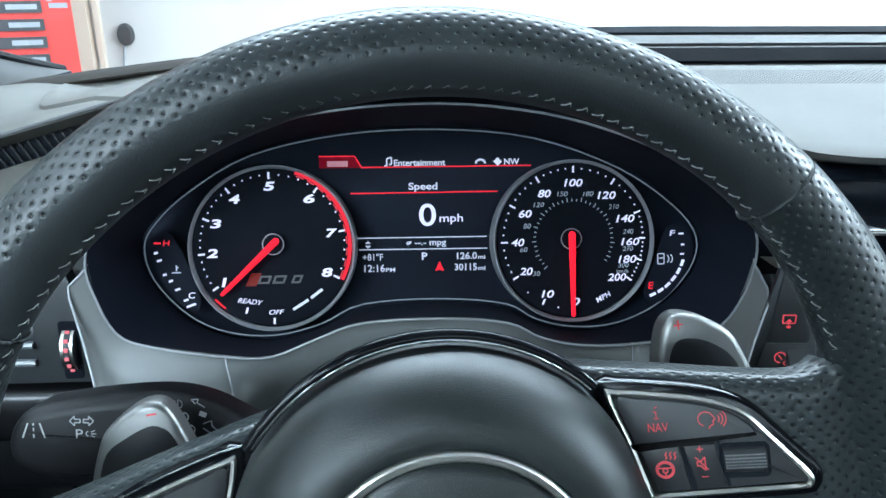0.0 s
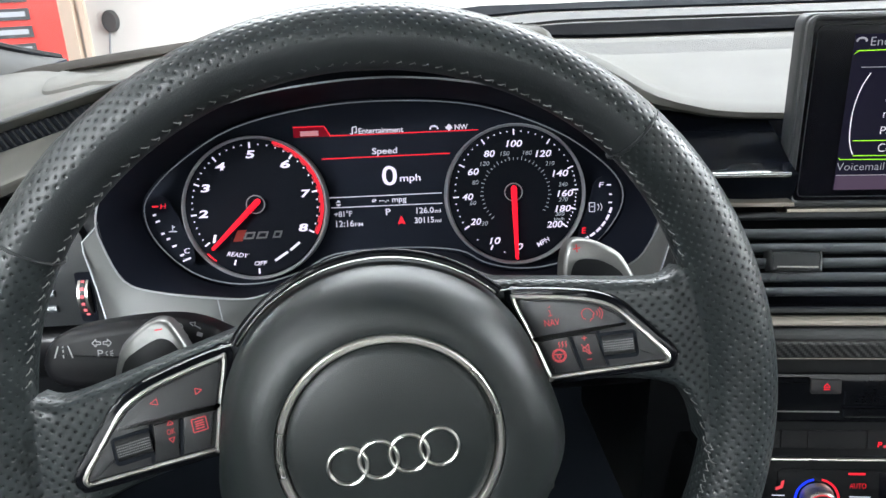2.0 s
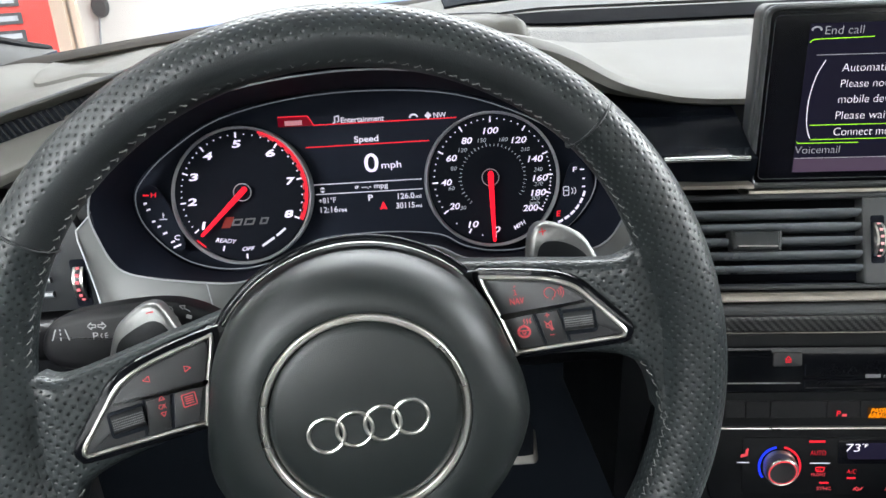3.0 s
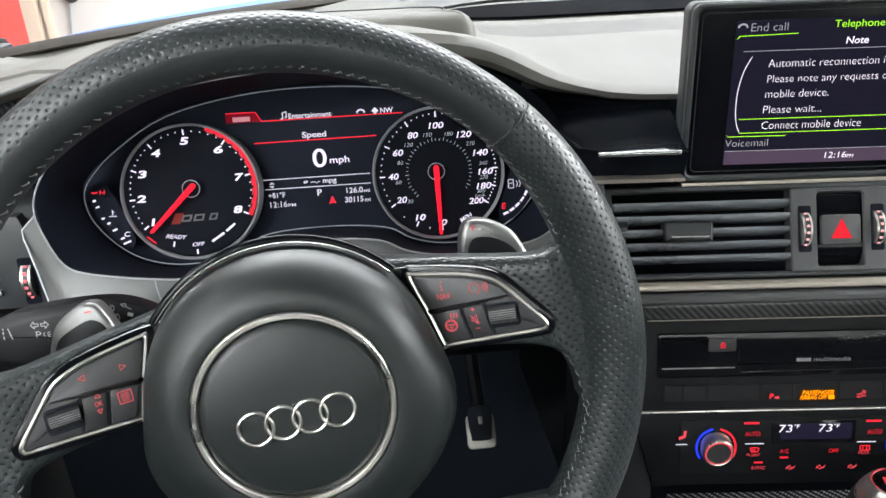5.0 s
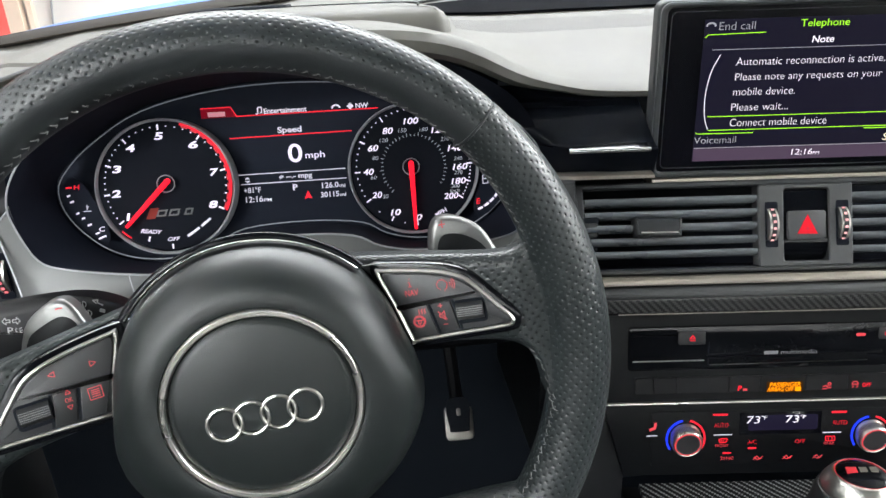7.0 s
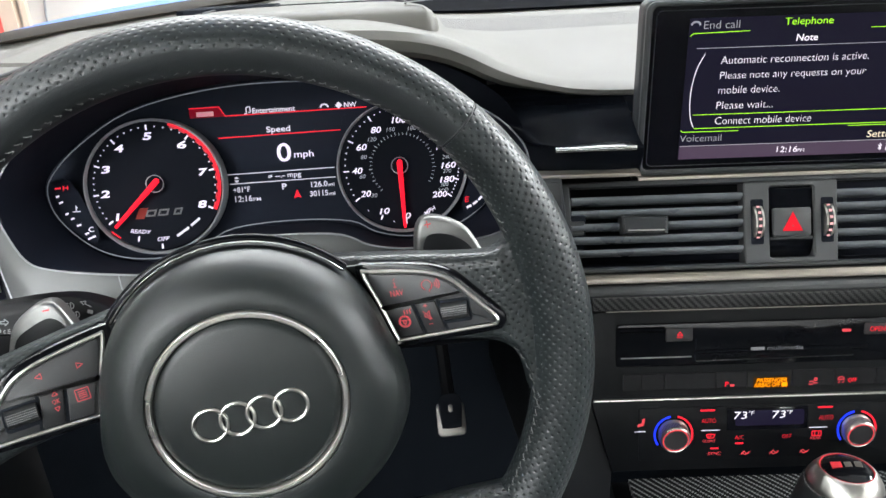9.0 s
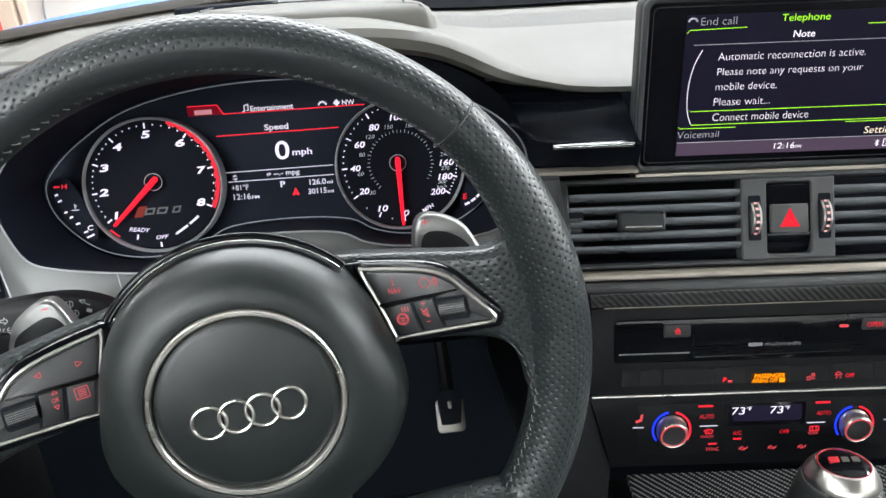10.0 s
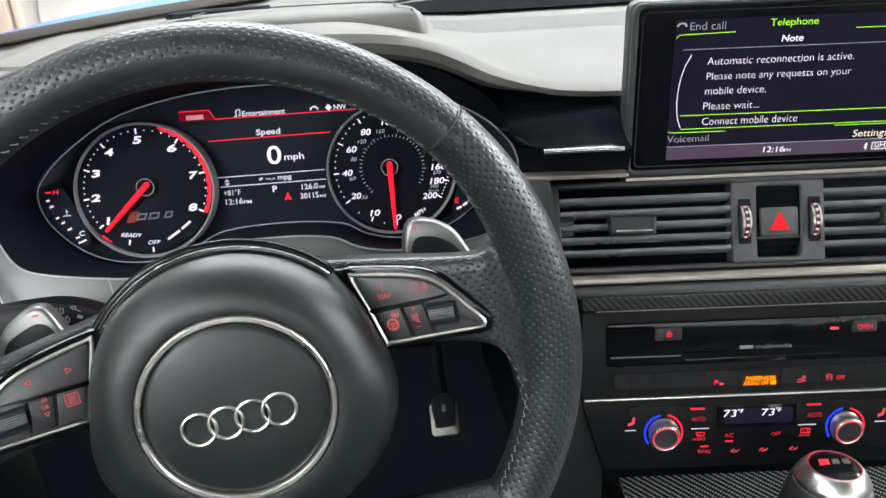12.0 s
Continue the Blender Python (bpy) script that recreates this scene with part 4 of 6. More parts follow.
def dial(cx, cy, name, label):
    d = part(name, lathe([(0, DIAL_Z), (52.5, DIAL_Z), (52.5, DISPLAY_Z - 1), (0, DISPLAY_Z - 1)], cx, cy, 72), M_FACE, cluster, label)
    part("dial_rim", lathe([(52.5, DIAL_Z - 1), (53.7, RING_Z - 0.6), (54.1, RING_Z), (54.7, RING_Z - 0.4), (55.0, RING_Z - 2.5), (55.3, DISPLAY_Z)], cx, cy - 1.3, 96), M_TUBE, d, "slim metal rim")
    return d


def polar(cx, cy, r, a):
    return cx + r * math.cos(radians(a)), cy + r * math.sin(radians(a))


def ticks(parent, cx, cy, angles, r0, r1, w, material, small=4, extra=0):
    for a in angles:
        part("scale_mark", bar(*polar(cx, cy, r0, a), *polar(cx, cy, r1, a), w, DIAL_Z, DIAL_Z + 0.3), material, parent, smooth=False)
    for a, b in zip(angles, angles[1:]):
        for k in range(1, small + 1):
            x, y = polar(cx, cy, (r0 + r1) / 2 + 0.6, a + (b - a) * k / (small + 1))
            part("scale_dot", prism(circle(x, y, 0.62, 8), DIAL_Z, DIAL_Z + 0.3), material, parent, smooth=False)


TX, TY, SX, SY = -103.0, -4.8, 98.6, -3.6
# numerals sit a little higher than the rims in this plane
tach = dial(TX, TY, "rev_counter", "black rev counter dial with white numerals")
TA = [215.8, 185.7, 157, 127.5, 91.8, 51.7, 11.8, -26.8]
ticks(tach, TX, TY, TA, 44.6, 49.0, 1.3, M_WHITE)
for n_, a in zip("12345678", TA):
    x, y = polar(TX, TY, 39.8, a)
    text(n_, x, y, 6.0, 7.4 if n_ != "1" else 3.6, M_WHITE, tach, DIAL_Z + 0.3, 0.15, 0.035, "numeral")
part("red_band", arc_strip(TX, TY, 49.8, 52.2, -27, 72, DIAL_Z, DIAL_Z + 0.35, 30), M_RED, tach, "glowing red warning band", smooth=False)
for k in range(11):
    part("red_dash", arc_strip(TX, TY, 48.6, 49.4, -26 + k * 9, -20 + k * 9, DIAL_Z, DIAL_Z + 0.3, 3), M_REDDIM, tach, smooth=False)
part("red_band", arc_strip(TX, TY, 51.0, 52.2, 222, 232, DIAL_Z, DIAL_Z + 0.35, 6), M_RED, tach, smooth=False)
text("READY", -118.6, -41.2, 3.3, 16.5, M_WHITE, tach, DIAL_Z + 0.3, 0.3, 0.01, turn=-8)
text("OFF", -101.5, -48.6, 3.2, 10, M_WHITE, tach, DIAL_Z + 0.3, 0.3, 0.01)
part("lettering", bar(-90.5, -47.2, -80.4, -40.9, 1.9, DIAL_Z, DIAL_Z + 0.3), M_SOFTWHITE, tach, "unreadable small white print", smooth=False)
part("lettering", bar(-78.6, -39.7, -71.0, -34.0, 1.9, DIAL_Z, DIAL_Z + 0.3), M_SOFTWHITE, tach, "unreadable small white print", smooth=False)
for x, y in ((-121.5, -46.5), (-103, -54)):
    part("scale_mark", bar(x, y - 2.6, x + (0.0 if x > -110 else 1.2), y + 1.4, 1.3, DIAL_Z, DIAL_Z + 0.3), M_WHITE, tach, smooth=False)
part("emblem", prism([(-121.5, -31.0), (-114.6, -31.0), (-110.6, -22.4), (-117.5, -22.4)], DIAL_Z, DIAL_Z + 0.3), lit("dull_red_badge", (0.8, 0.1, 0.08), 0.05, (0.16, 0.02, 0.015)), tach, "dull red block of the model badge", smooth=False)
M_BADGE = lit("dull_grey_badge", (0.6, 0.6, 0.62), 0.03, (0.12, 0.12, 0.12))
for x, w in ((-113.6, 7.6), (-104.0, 8.0), (-91.6, 6.2)):
    o = [(x, -29.6), (x + w, -29.6), (x + w + 2.2, -24.2), (x + 2.2, -24.2)]
    part("emblem", band(o, offset(ccw(o), 1.3), DIAL_Z, DIAL_Z + 0.3), M_BADGE, tach, "grey outlined block of the model badge", smooth=False)

speedo = dial(SX, SY, "speedometer", "black speedometer dial with white numerals")
NUM = [("10", -17.9, -37.0, 244), ("20", -32.4, -21.3, 213), ("40", -37.9, -1.7, 182), ("60", -32.7, 17.6, 151.5), ("80", -19.6, 31.0, 121), ("100", 0.1, 38.0, 90), ("120", 22.8, 29.3, 55), ("140", 35.6, 13.4, 22), ("160", 39.0, -2.4, 0), ("180", 37.0, -14.3, -18), ("200", 29.8, -26.4, -36)]
ticks(speedo, SX, SY, [a for *_, a in NUM][1:], 44.8, 49.4, 1.2, M_WHITE, 4)
ticks(speedo, SX, SY, [270, 244, 213], 44.8, 49.0, 1.2, M_WHITE, 1)
for n_, x, y, a in NUM:
    text(n_, SX + x, SY + y, 5.2, 8.8 if len(n_) == 2 else 12.8, M_WHITE, speedo, DIAL_Z + 0.3, 0.2, 0.02, "numeral")
text("0", SX + 1.5, SY - 42.5, 5.0, 5.4, M_WHITE, speedo, DIAL_Z + 0.3, 0.2, 0.02, "numeral")
text("MPH", SX + 20.2, SY - 39.8, 3.6, 10.5, M_WHITE, speedo, DIAL_Z + 0.3, 0.1, 0.01, turn=27)
KM = [("30", -25.5, -23), ("60", -34.0, -6.6), ("80", -31.5, 9.3), ("120", -23.5, 23.5), ("150", -7.4, 30.6), ("180", 10.2, 30.4), ("210", 27.6, 21.5), ("240", 37.5, 4.6), ("270", 37.3, -7.2), ("300", 34.2, -18.4)]
for n_, x, y in KM:
    text(n_, SX + x, SY + y, 3.2, 5.0 if len(n_) == 2 else 7.2, M_DIM, speedo, DIAL_Z + 0.3, 0.2, 0.0, "numeral")
text("km/h", SX + 33.5, SY - 22.3, 2.8, 8, M_DIM, speedo, DIAL_Z + 0.3)
for k in range(38):
    a = 225 - k * 7.0
    part("inner_mark", bar(*polar(SX, SY, 25.5, a), *polar(SX, SY, 27.3 if k % 3 else 28.3, a), 0.5, DIAL_Z, DIAL_Z + 0.3), M_DIM, speedo, smooth=False)


def needle(parent, cx, cy, a, length):
    tail = [polar(*polar(cx, cy, -3.0, a), 2.2, a + 180 + d) for d in (-90, -45, 0, 45, 90)]
    tip = [polar(*polar(cx, cy, length, a), 1.25, a + d) for d in (-90, -45, 0, 45, 90)]
    n = part("needle", prism(tail + tip, DIAL_Z + 7, DIAL_Z + 9.0, 0.5), M_NEEDLE, parent, "glowing red needle")
    part("hub_cap", lathe([(0, DIAL_Z + 5.5), (5.6, DIAL_Z + 5.5), (6.4, DIAL_Z + 4.5), (6.8, DIAL_Z), (0, DIAL_Z)], cx, cy, 32), M_FACE, parent, "black needle cap")
    part("hub_ring", tube([(*p, DIAL_Z + 5.2) for p in circle(cx, cy, 6.8, 32)], 0.4, True, 6), M_TUBE, parent)
    return n


needle(tach, -101.8, -3.2, 224, 46)
needle(speedo, 96.0, -3.2, 270.6, 51)

# coolant and fuel arcs
temp = part("coolant_gauge", prism(spline([(-180, -4), (-166, -2), (-150, -40), (-152, -52), (-164, -46), (-176, -28)], 3), DIAL_Z - 13.5, DIAL_Z - 12.4), M_NIGHT, cluster, "small coolant temperature scale")
bar(-178, -6.8, -173.5, -6.8, 1.2, DIAL_Z - 12, DIAL_Z - 11.6, (bm := bmesh.new()))
part("red_mark", bm, M_RED, temp, smooth=False)
text("H", -169.8, -6.8, 3.6, 4.4, M_RED, temp, DIAL_Z - 11.5, 0.1, 0.01)
text("C", -154.5, -41.5, 4.0, 4.4, M_WHITE, temp, DIAL_Z - 11.5, 0.1, 0.01)
for x, y, l in ((-176.8, -13.2, 2.4), (-174.8, -18.2, 3.0), (-171.6, -27.6, 2.4), (-167.8, -31.8, 2.6), (-163.6, -37.4, 3.2), (-158.4, -44.6, 3.0), (-155.2, -48.2, 6.0)):
    part("scale_mark", bar(x - l / 2, y - l * 0.18, x + l / 2, y + l * 0.18, 1.5, DIAL_Z - 12, DIAL_Z - 11.6), M_WHITE, temp, smooth=False)
icon_lines(temp, M_SOFTWHITE, [[(-164, -21.5), (-164, -25.5)], [(-167, -26.4), (-161, -26.4)], [(-164, -23), (-162.6, -23)]], DIAL_Z - 12, 0.7)
fuel = part("fuel_gauge", prism(spline([(158, -2), (172, -3), (176, -20), (165, -42), (150, -54), (142, -46), (150, -24)], 3), DIAL_Z - 13.5, DIAL_Z - 12.4), M_NIGHT, cluster, "small fuel scale near empty")
text("F", 161.5, -6.2, 3.8, 4.0, M_WHITE, fuel, DIAL_Z - 11.5, 0.1, 0.01)
text("E", 146.5, -41.5, 4.6, 3.6, M_RED, fuel, DIAL_Z - 11.5, 0.1, 0.01)
for x, y, l, a in ((167.5, -6.6, 3.4, 0), (168.6, -14.0, 2.2, -10), (168.2, -20.5, 2.6, -20)):
    part("scale_mark", bar(x - l / 2, y, x + l / 2, y, 1.2, DIAL_Z - 12, DIAL_Z - 11.6), M_WHITE, fuel, smooth=False)
for k in range(6):
    x, y = polar(134, -14, 36.5, -20 - k * 9.5)
    a = -20 - k * 9.5 + 90
    part("scale_mark", bar(*polar(x, y, 2.3, a), *polar(x, y, 2.3, a + 180), 1.9, DIAL_Z - 12, DIAL_Z - 11.6), M_WHITE, fuel, smooth=False)
icon_lines(fuel, M_SOFTWHITE, [[(151.5, -27), (151.5, -20), (155.8, -20), (155.8, -27), (151.5, -27)], [(152.2, -23), (155.2, -23)], ring_lines(156, -23.6, 3.2, 6, -50, 50), ring_lines(158, -23.6, 3.6, 6, -50, 50)], DIAL_Z - 12, 0.6)

temp.matrix_basis = pose(-0.0015, 0.0055, 0.014)
fuel.matrix_basis = pose(0.0045, 0.0055, 0.014)

# centre display, its own plane behind the dials
disp = part("centre_display", prism(spline([(-46, 33), (-62, 52), (0, 60), (66, 50), (52, 33), (44, -10), (47, -34), (-47, -34), (-44, -10)], 3), DISPLAY_Z - 3, DISPLAY_Z - 0.6), M_NIGHT, cluster, "dark centre display with red and white readings")
disp.matrix_basis = pose(0, 0.0073, 0)
DZ = DISPLAY_Z
part("tab", prism([(-73, 47.8), (-49, 47.8), (-44.5, 40), (-73, 40)], DZ - 0.5, DZ - 0.2), lit("dark_red_tab", (0.7, 0.0, 0.05), 0.14, (0.1, 0, 0)), disp, "dark red tab", smooth=False)
icon_lines(disp, M_RED, [[(-73, 48), (-48.8, 48), (-44.2, 40.2), (73, 40.2)], [(-52, 22.4), (49.5, 22.6)]], DZ - 0.1, 0.8, "red_line")
part("symbol", bar(-67.5, 42.8, -53.5, 42.8, 3.8, DZ, DZ + 0.2), lit("pink_print", (1, 0.45, 0.5), 0.26), disp, "unreadable pale print", smooth=False)
icon_lines(disp, M_SOFTWHITE, [[(-48.2, -8.4), (41.4, -8.6)], [(-46.8, -16.4), (41.7, -16.8)]], DZ - 0.1, 0.7, "white_line")
text("Entertainment", -4.2, 43.0, 4.4, 35.4, M_SOFTWHITE, disp, DZ + 0.1, 0, 0.02)
icon_lines(disp, M_SOFTWHITE, [[(-26.8, 41.0), (-26.8, 46.0), (-23.6, 46.8), (-23.6, 42.0)], [(-28.6, 41.2), (-26.8, 41.2)], [(-25.2, 42.0), (-23.6, 42.0)]], DZ, 0.9)
icon_lines(disp, M_SOFTWHITE, [[(34.6, 42), (35.2, 43.8), (37.8, 44.8), (40.4, 43.8), (41, 42)]], DZ, 1.4)
text("NW", 59.6, 43.0, 4.2, 10.6, M_SOFTWHITE, disp, DZ + 0.1, 0, 0.02)
part("symbol", prism(circle(49.8, 43.1, 3.0, 4), DZ, DZ + 0.2), M_SOFTWHITE, disp, smooth=False)
text("Speed", -2.2, 26.1, 6.4, 19.9, M_SOFTWHITE, disp, DZ + 0.1, 0, 0.02)
text("0", 0.6, 7.0, 15.6, 11.8, M_WHITE, disp, DZ + 0.1, 0, 0.01)
text("mph", 17.0, 3.8, 7.2, 16.4, M_WHITE, disp, DZ + 0.1, 0, 0.01)
text("+81°F", -37.6, -21.6, 4.8, 14.0, M_SOFTWHITE, disp, DZ + 0.1, 0, 0.01)
text("12:16", -36.6, -29.4, 5.0, 14.2, M_SOFTWHITE, disp, DZ + 0.1, 0, 0.01)
text("PM", -25.6, -30.6, 2.8, 6.4, M_SOFTWHITE, disp, DZ + 0.1, 0, 0.01)
text("P", -1.9, -21.6, 5.2, 4.0, M_SOFTWHITE, disp, DZ + 0.1, 0, 0.03)
text("mi", 37.8, -22.8, 2.8, 5.0, M_SOFTWHITE, disp, DZ + 0.1, 0, 0.02)
text("126.0", 27.6, -21.8, 4.8, 14.0, M_SOFTWHITE, disp, DZ + 0.1, 0, 0.02)
text("mi", 37.8, -30.6, 2.8, 5.0, M_SOFTWHITE, disp, DZ + 0.1, 0, 0.02)
text("30115", 26.6, -29.6, 4.8, 15.6, M_SOFTWHITE, disp, DZ + 0.1, 0, 0.02)
text("ø --.- mpg", -0.6, -13.2, 4.4, 27.5, M_SOFTWHITE, disp, DZ + 0.1, 0, 0.02)
part("symbol", prism([(-40.8, -10.4), (-43, -12.4), (-38.6, -12.4)], DZ, DZ + 0.2, 0, prism([(-40.8, -15.8), (-38.6, -13.6), (-43, -13.6)], DZ, DZ + 0.2)), M_SOFTWHITE, disp, smooth=False)
part("warning_symbol", prism(spline([(5.4, -32), (6.8, -28.6), (8.4, -25.4), (10.0, -28.6), (11.4, -32), (8.4, -31.2)], 3), DZ, DZ + 0.2), M_RED, disp, "red seat belt warning", smooth=False)

# frame and hood lining round the instruments
FRAME = plane(0.0165, 0.397, 0.70, 6, 0)
surround = thing("instrument_surround", FRAME, "black funnel round the instruments with a satin edge line", "trim")
EDGE = [(-194, 0), (-191.5, -17), (-181.5, -41), (-162, -50), (-121, -57.2), (-95, -58), (-68, -47.5), (-41.5, -38.6), (4.5, -36.8), (44.5, -40.6), (65, -50.5), (92, -56), (127, -55.2), (167, -48.5), (183, -30), (190, -5)]
TOP = [(186, 18), (168, 38), (143, 53), (106, 69), (61, 81.2), (5, 86.9), (-50, 83.8), (-99, 75), (-143, 58), (-172, 38), (-188, 18)]
edge = spline(EDGE + TOP, 4)
M_EDGE = surface("grey_edge_paint", (0.30, 0.31, 0.32), 0.4, metal=0.3, relief=0.0)
part("edge_line", tube([(*p, 0.6) for p in edge], 0.75, True, 8), M_EDGE, surround, "satin grey edge line")


def funnel():
    to_frame = FRAME.inverted() @ CLUSTER
    rows = []
    far = [to_frame @ (Vector((x, y, DISPLAY_Z + 15)) * MM) for x, y in offset(ccw(inner), -3)]
    near = [Vector((x, y, 0)) * MM for x, y in ccw(edge)]
    k0 = min(range(len(near)), key=lambda i: (near[i] - Vector((-0.194, 0, 0))).length)
    near = near[k0:] + near[:k0]
    c = Vector((0, 0.012, 0))

    def sample(loop, a):
        best = None
        for i in range(len(loop)):
            p, q = loop[i] - c, loop[(i + 1) % len(loop)] - c
            a0, a1 = math.atan2(p.y / 0.07, p.x / 0.19), math.atan2(q.y / 0.07, q.x / 0.19)
            d = (a1 - a0 + math.pi) % (2 * math.pi) - math.pi
            e = (a - a0 + math.pi) % (2 * math.pi) - math.pi
            if d > 1e-9 and -1e-9 <= e <= d:
                return c + p + (q - p) * (e / d)
        return c + (loop[0] - c)
    n = 240
    for t in (0.0, 0.06, 0.3, 0.6, 0.85, 1.0):
        row = []
        for i in range(n + 1):
            a = 2 * math.pi * i / n
            p, q = sample(near, a), sample(far, a)
            row.append(tuple(p + (q - p) * t))
        rows.append(row)
    return sheet(rows)


part("funnel", funnel(), M_NIGHT, surround, "matt black funnel wall")
# hood lining between the edge line and the dash hood
top_edge = [p for p in spline([EDGE[-1]] + TOP + [EDGE[0]], 4, False)]
rows = []
for t in (0.0, 0.15, 0.5, 1.0):
    rows.append([(x * (1 + 0.05 * t * smooth_step(y / 60)) * MM, (y * (1 + 0.06 * t) + 13 * t * smooth_step(y / 60)) * MM, (-1 + 10 * t * smooth_step(y / 60)) * MM) for x, y in top_edge])
part("hood_lining", sheet(rows), surface("hood_lining_felt", (0.006, 0.007, 0.010), 0.95, relief=0.2, spec=0.05), surround, "black lining under the hood")
# grey surround below the instruments, sloping out towards the column
low = spline(EDGE, 4, False)


def skirt_at(x, y, t):
    """A point of the skirt: steep under the middle, sloping at both ends, forward to the switch panel on one side."""
    out = (4 * smooth_step(t / 0.1) - 20 * t) * smooth_step((x - 150) / 35) - smooth_step(t / 0.15) * (15.5 - 9.5 * t) * smooth_step((-x - 118) / 76)
    slope = -10 + 40 * smooth_step((abs(x) - 98) / 28)
    up = 24 * smooth_step(t / 0.18) * smooth_step((x - 92) / 96)
    return x * (1 - 0.10 * t) + out, y + (-104 - y) * t, -2.5 + 1.05 * math.sin(math.pi * min(1, t * 3)) + slope * t ** 1.3 + up


rows = [[tuple(v * MM for v in skirt_at(x, y, k / 16)) for x, y in low] for k in range(17)]
part("skirt", sheet(rows), surface("pale_satin_plastic", (0.15, 0.155, 0.15), 0.42, relief=0.2, grain=1500, depth=0.0002, vary=0.06), surround, "grey satin panel under the instruments")
for x, y in ((-122, -57), (120, -55.5), low[0], low[-1]):
    end = abs(x) > 150
    path = [skirt_at(x, y, t) for t in (0.0, 0.03, 0.06, 0.12, 0.18, 0.25, 0.4, 0.55, 0.75, 1.0)]
    part("skirt_edge" if end else "skirt_seam", tube([(a, b, c + 0.4) for a, b, c in path], 0.7 if end else 0.5, n=6), M_EDGE, surround, "thin bright edge" if end else "")

# ---- centre screen ----
SCREEN = plane(0.32, 0.3755, 0.74, 3, -7)
mmi = thing("display_screen", SCREEN, "pop-up dash display showing a telephone note", "screen")
part("housing", prism(rrect(76, 16, 228, 126, 7), -16, -3.0, 3.0, steps=3), M_DARK, mmi, "black display housing")
part("housing_frame", band(rrect(76, 16, 226, 124, 7), rrect(76, 16.4, 217.5, 116.4, 4.5), -2, 2.6, 1.2), M_DARK, mmi, "grey rounded frame")
part("glass_line", tube([(*p, 0.5) for p in rrect(76, 16.4, 211.5, 110.5, 4)], 0.3, True, 6), M_DARK, mmi, "fine line round the glass")
part("glass", prism(rrect(76, 16.4, 217, 116, 4), -4, 0.2), M_SCREEN, mmi, "black glossy glass", smooth=False)
lcd = part("picture", prism([(-6.5, 66), (159, 66), (159, -34.5), (-6.5, -34.5)], 0.2, 0.35), M_SCRBACK, mmi, "lit violet-black picture area", smooth=False)
Z = 0.5
part("status_bar", prism([(-6.0, -24.6), (158.5, -24.6), (158.5, -34.3), (-6.0, -34.3)], 0.35, 0.42), M_SCRBAR, lcd, "violet status bar", smooth=False)
text("End call", 16.0, 61.4, 5.2, 24.8, M_SCRGREY, lcd, Z, 0.0, -0.012)
icon_lines(lcd, M_SCRGREY, [[(-5.2, 61.4), (-4.4, 63.2), (-2.2, 63.8), (0.2, 63.2), (1.0, 61.4)]], Z, 1.2)
text("Telephone", 76.3, 61.2, 6.3, 33.6, M_GREEN, lcd, Z, 0.0, 0.0)
text("Note", 76.5, 50.8, 4.7, 15.2, M_SCRWHITE, lcd, Z, 0.08, 0.015)
text("Automatic reconnection is active.", 70.1, 37.0, 5.2, 104.2, M_SCRWHITE, lcd, Z, 0.0, -0.015)
text("Please note any requests on your", 70.2, 25.6, 6.5, 103.4, M_SCRWHITE, lcd, Z, 0.0, -0.015)
text("mobile device.", 40.3, 16.0, 5.2, 43.8, M_SCRWHITE, lcd, Z, 0.0, -0.015)
text("Please wait...", 38.5, 5.0, 5.2, 40.7, M_SCRWHITE, lcd, Z, 0.0, -0.015)
text("Connect mobile device", 53.2, -6.2, 5.4, 69.7, M_SCRWHITE, lcd, Z, 0.0, -0.015)
text("Voicemail", 9.0, -18.6, 5.0, 30.4, M_SCRGREY, lcd, Z, 0.0, -0.012)
text("12:16", 73.8, -29.3, 4.4, 15.4, M_SCRWHITE, lcd, Z, 0.05)
text("PM", 84.2, -30.4, 2.4, 5.0, M_SCRWHITE, lcd, Z, 0.15)
text("Settings", 144.0, -20.6, 6.8, 26.0, lit("cream_screen_text", (1.0, 0.85, 0.62), 0.7), lcd, Z, 0.1, 0.0)
icon_lines(lcd, M_GREEN, [[(-5.6, 53.8), (-3.4, 55.8), (36, 56.6)], [(120, 56.2), (156, 56.2), (158, 54)], [(-6.0, -12.6), (-4.8, -13.8), (36, -14.0)], [(116, -13.0), (156, -13.0), (158, -12)], [(1.6, -1.4), (158, -1.4)], [(3.0, -11.4), (158, -11.4)]], Z, 0.5, "green_line")
icon_lines(lcd, M_SCRGREY, [[(0, 45.6), (152, 45.6)], [(-6, -24.4), (158, -24.4)]], Z, 0.4, "thin_line")
icon_lines(lcd, M_SCRWHITE, [spline([(6.4, 42), (1.6, 32), (-1.2, 18), (-1.2, 4), (0.4, -5), (2.8, -10.5)], 4, False)], Z, 0.5, "scroll_arc")
icon_lines(lcd, M_SCRWHITE, [[(147, -32.3), (158, -32.3), (158, -27.2), (147, -27.2), (147, -32.3)], [(141, -31.2), (143.4, -28.8), (142.2, -27.4), (142.2, -32.4), (143.4, -31), (141, -28.6)]], Z, 0.5)
text("SIM", 152.6, -29.7, 3.2, 8.0, M_SCRWHITE, lcd, Z)
part("lower_trim", prism([(-36, -46.6), (196, -45.6), (196, -52.6), (-35, -53.4)], -20, 3.0, 1.5), M_TRIM, mmi, "satin aluminium strip below the screen")

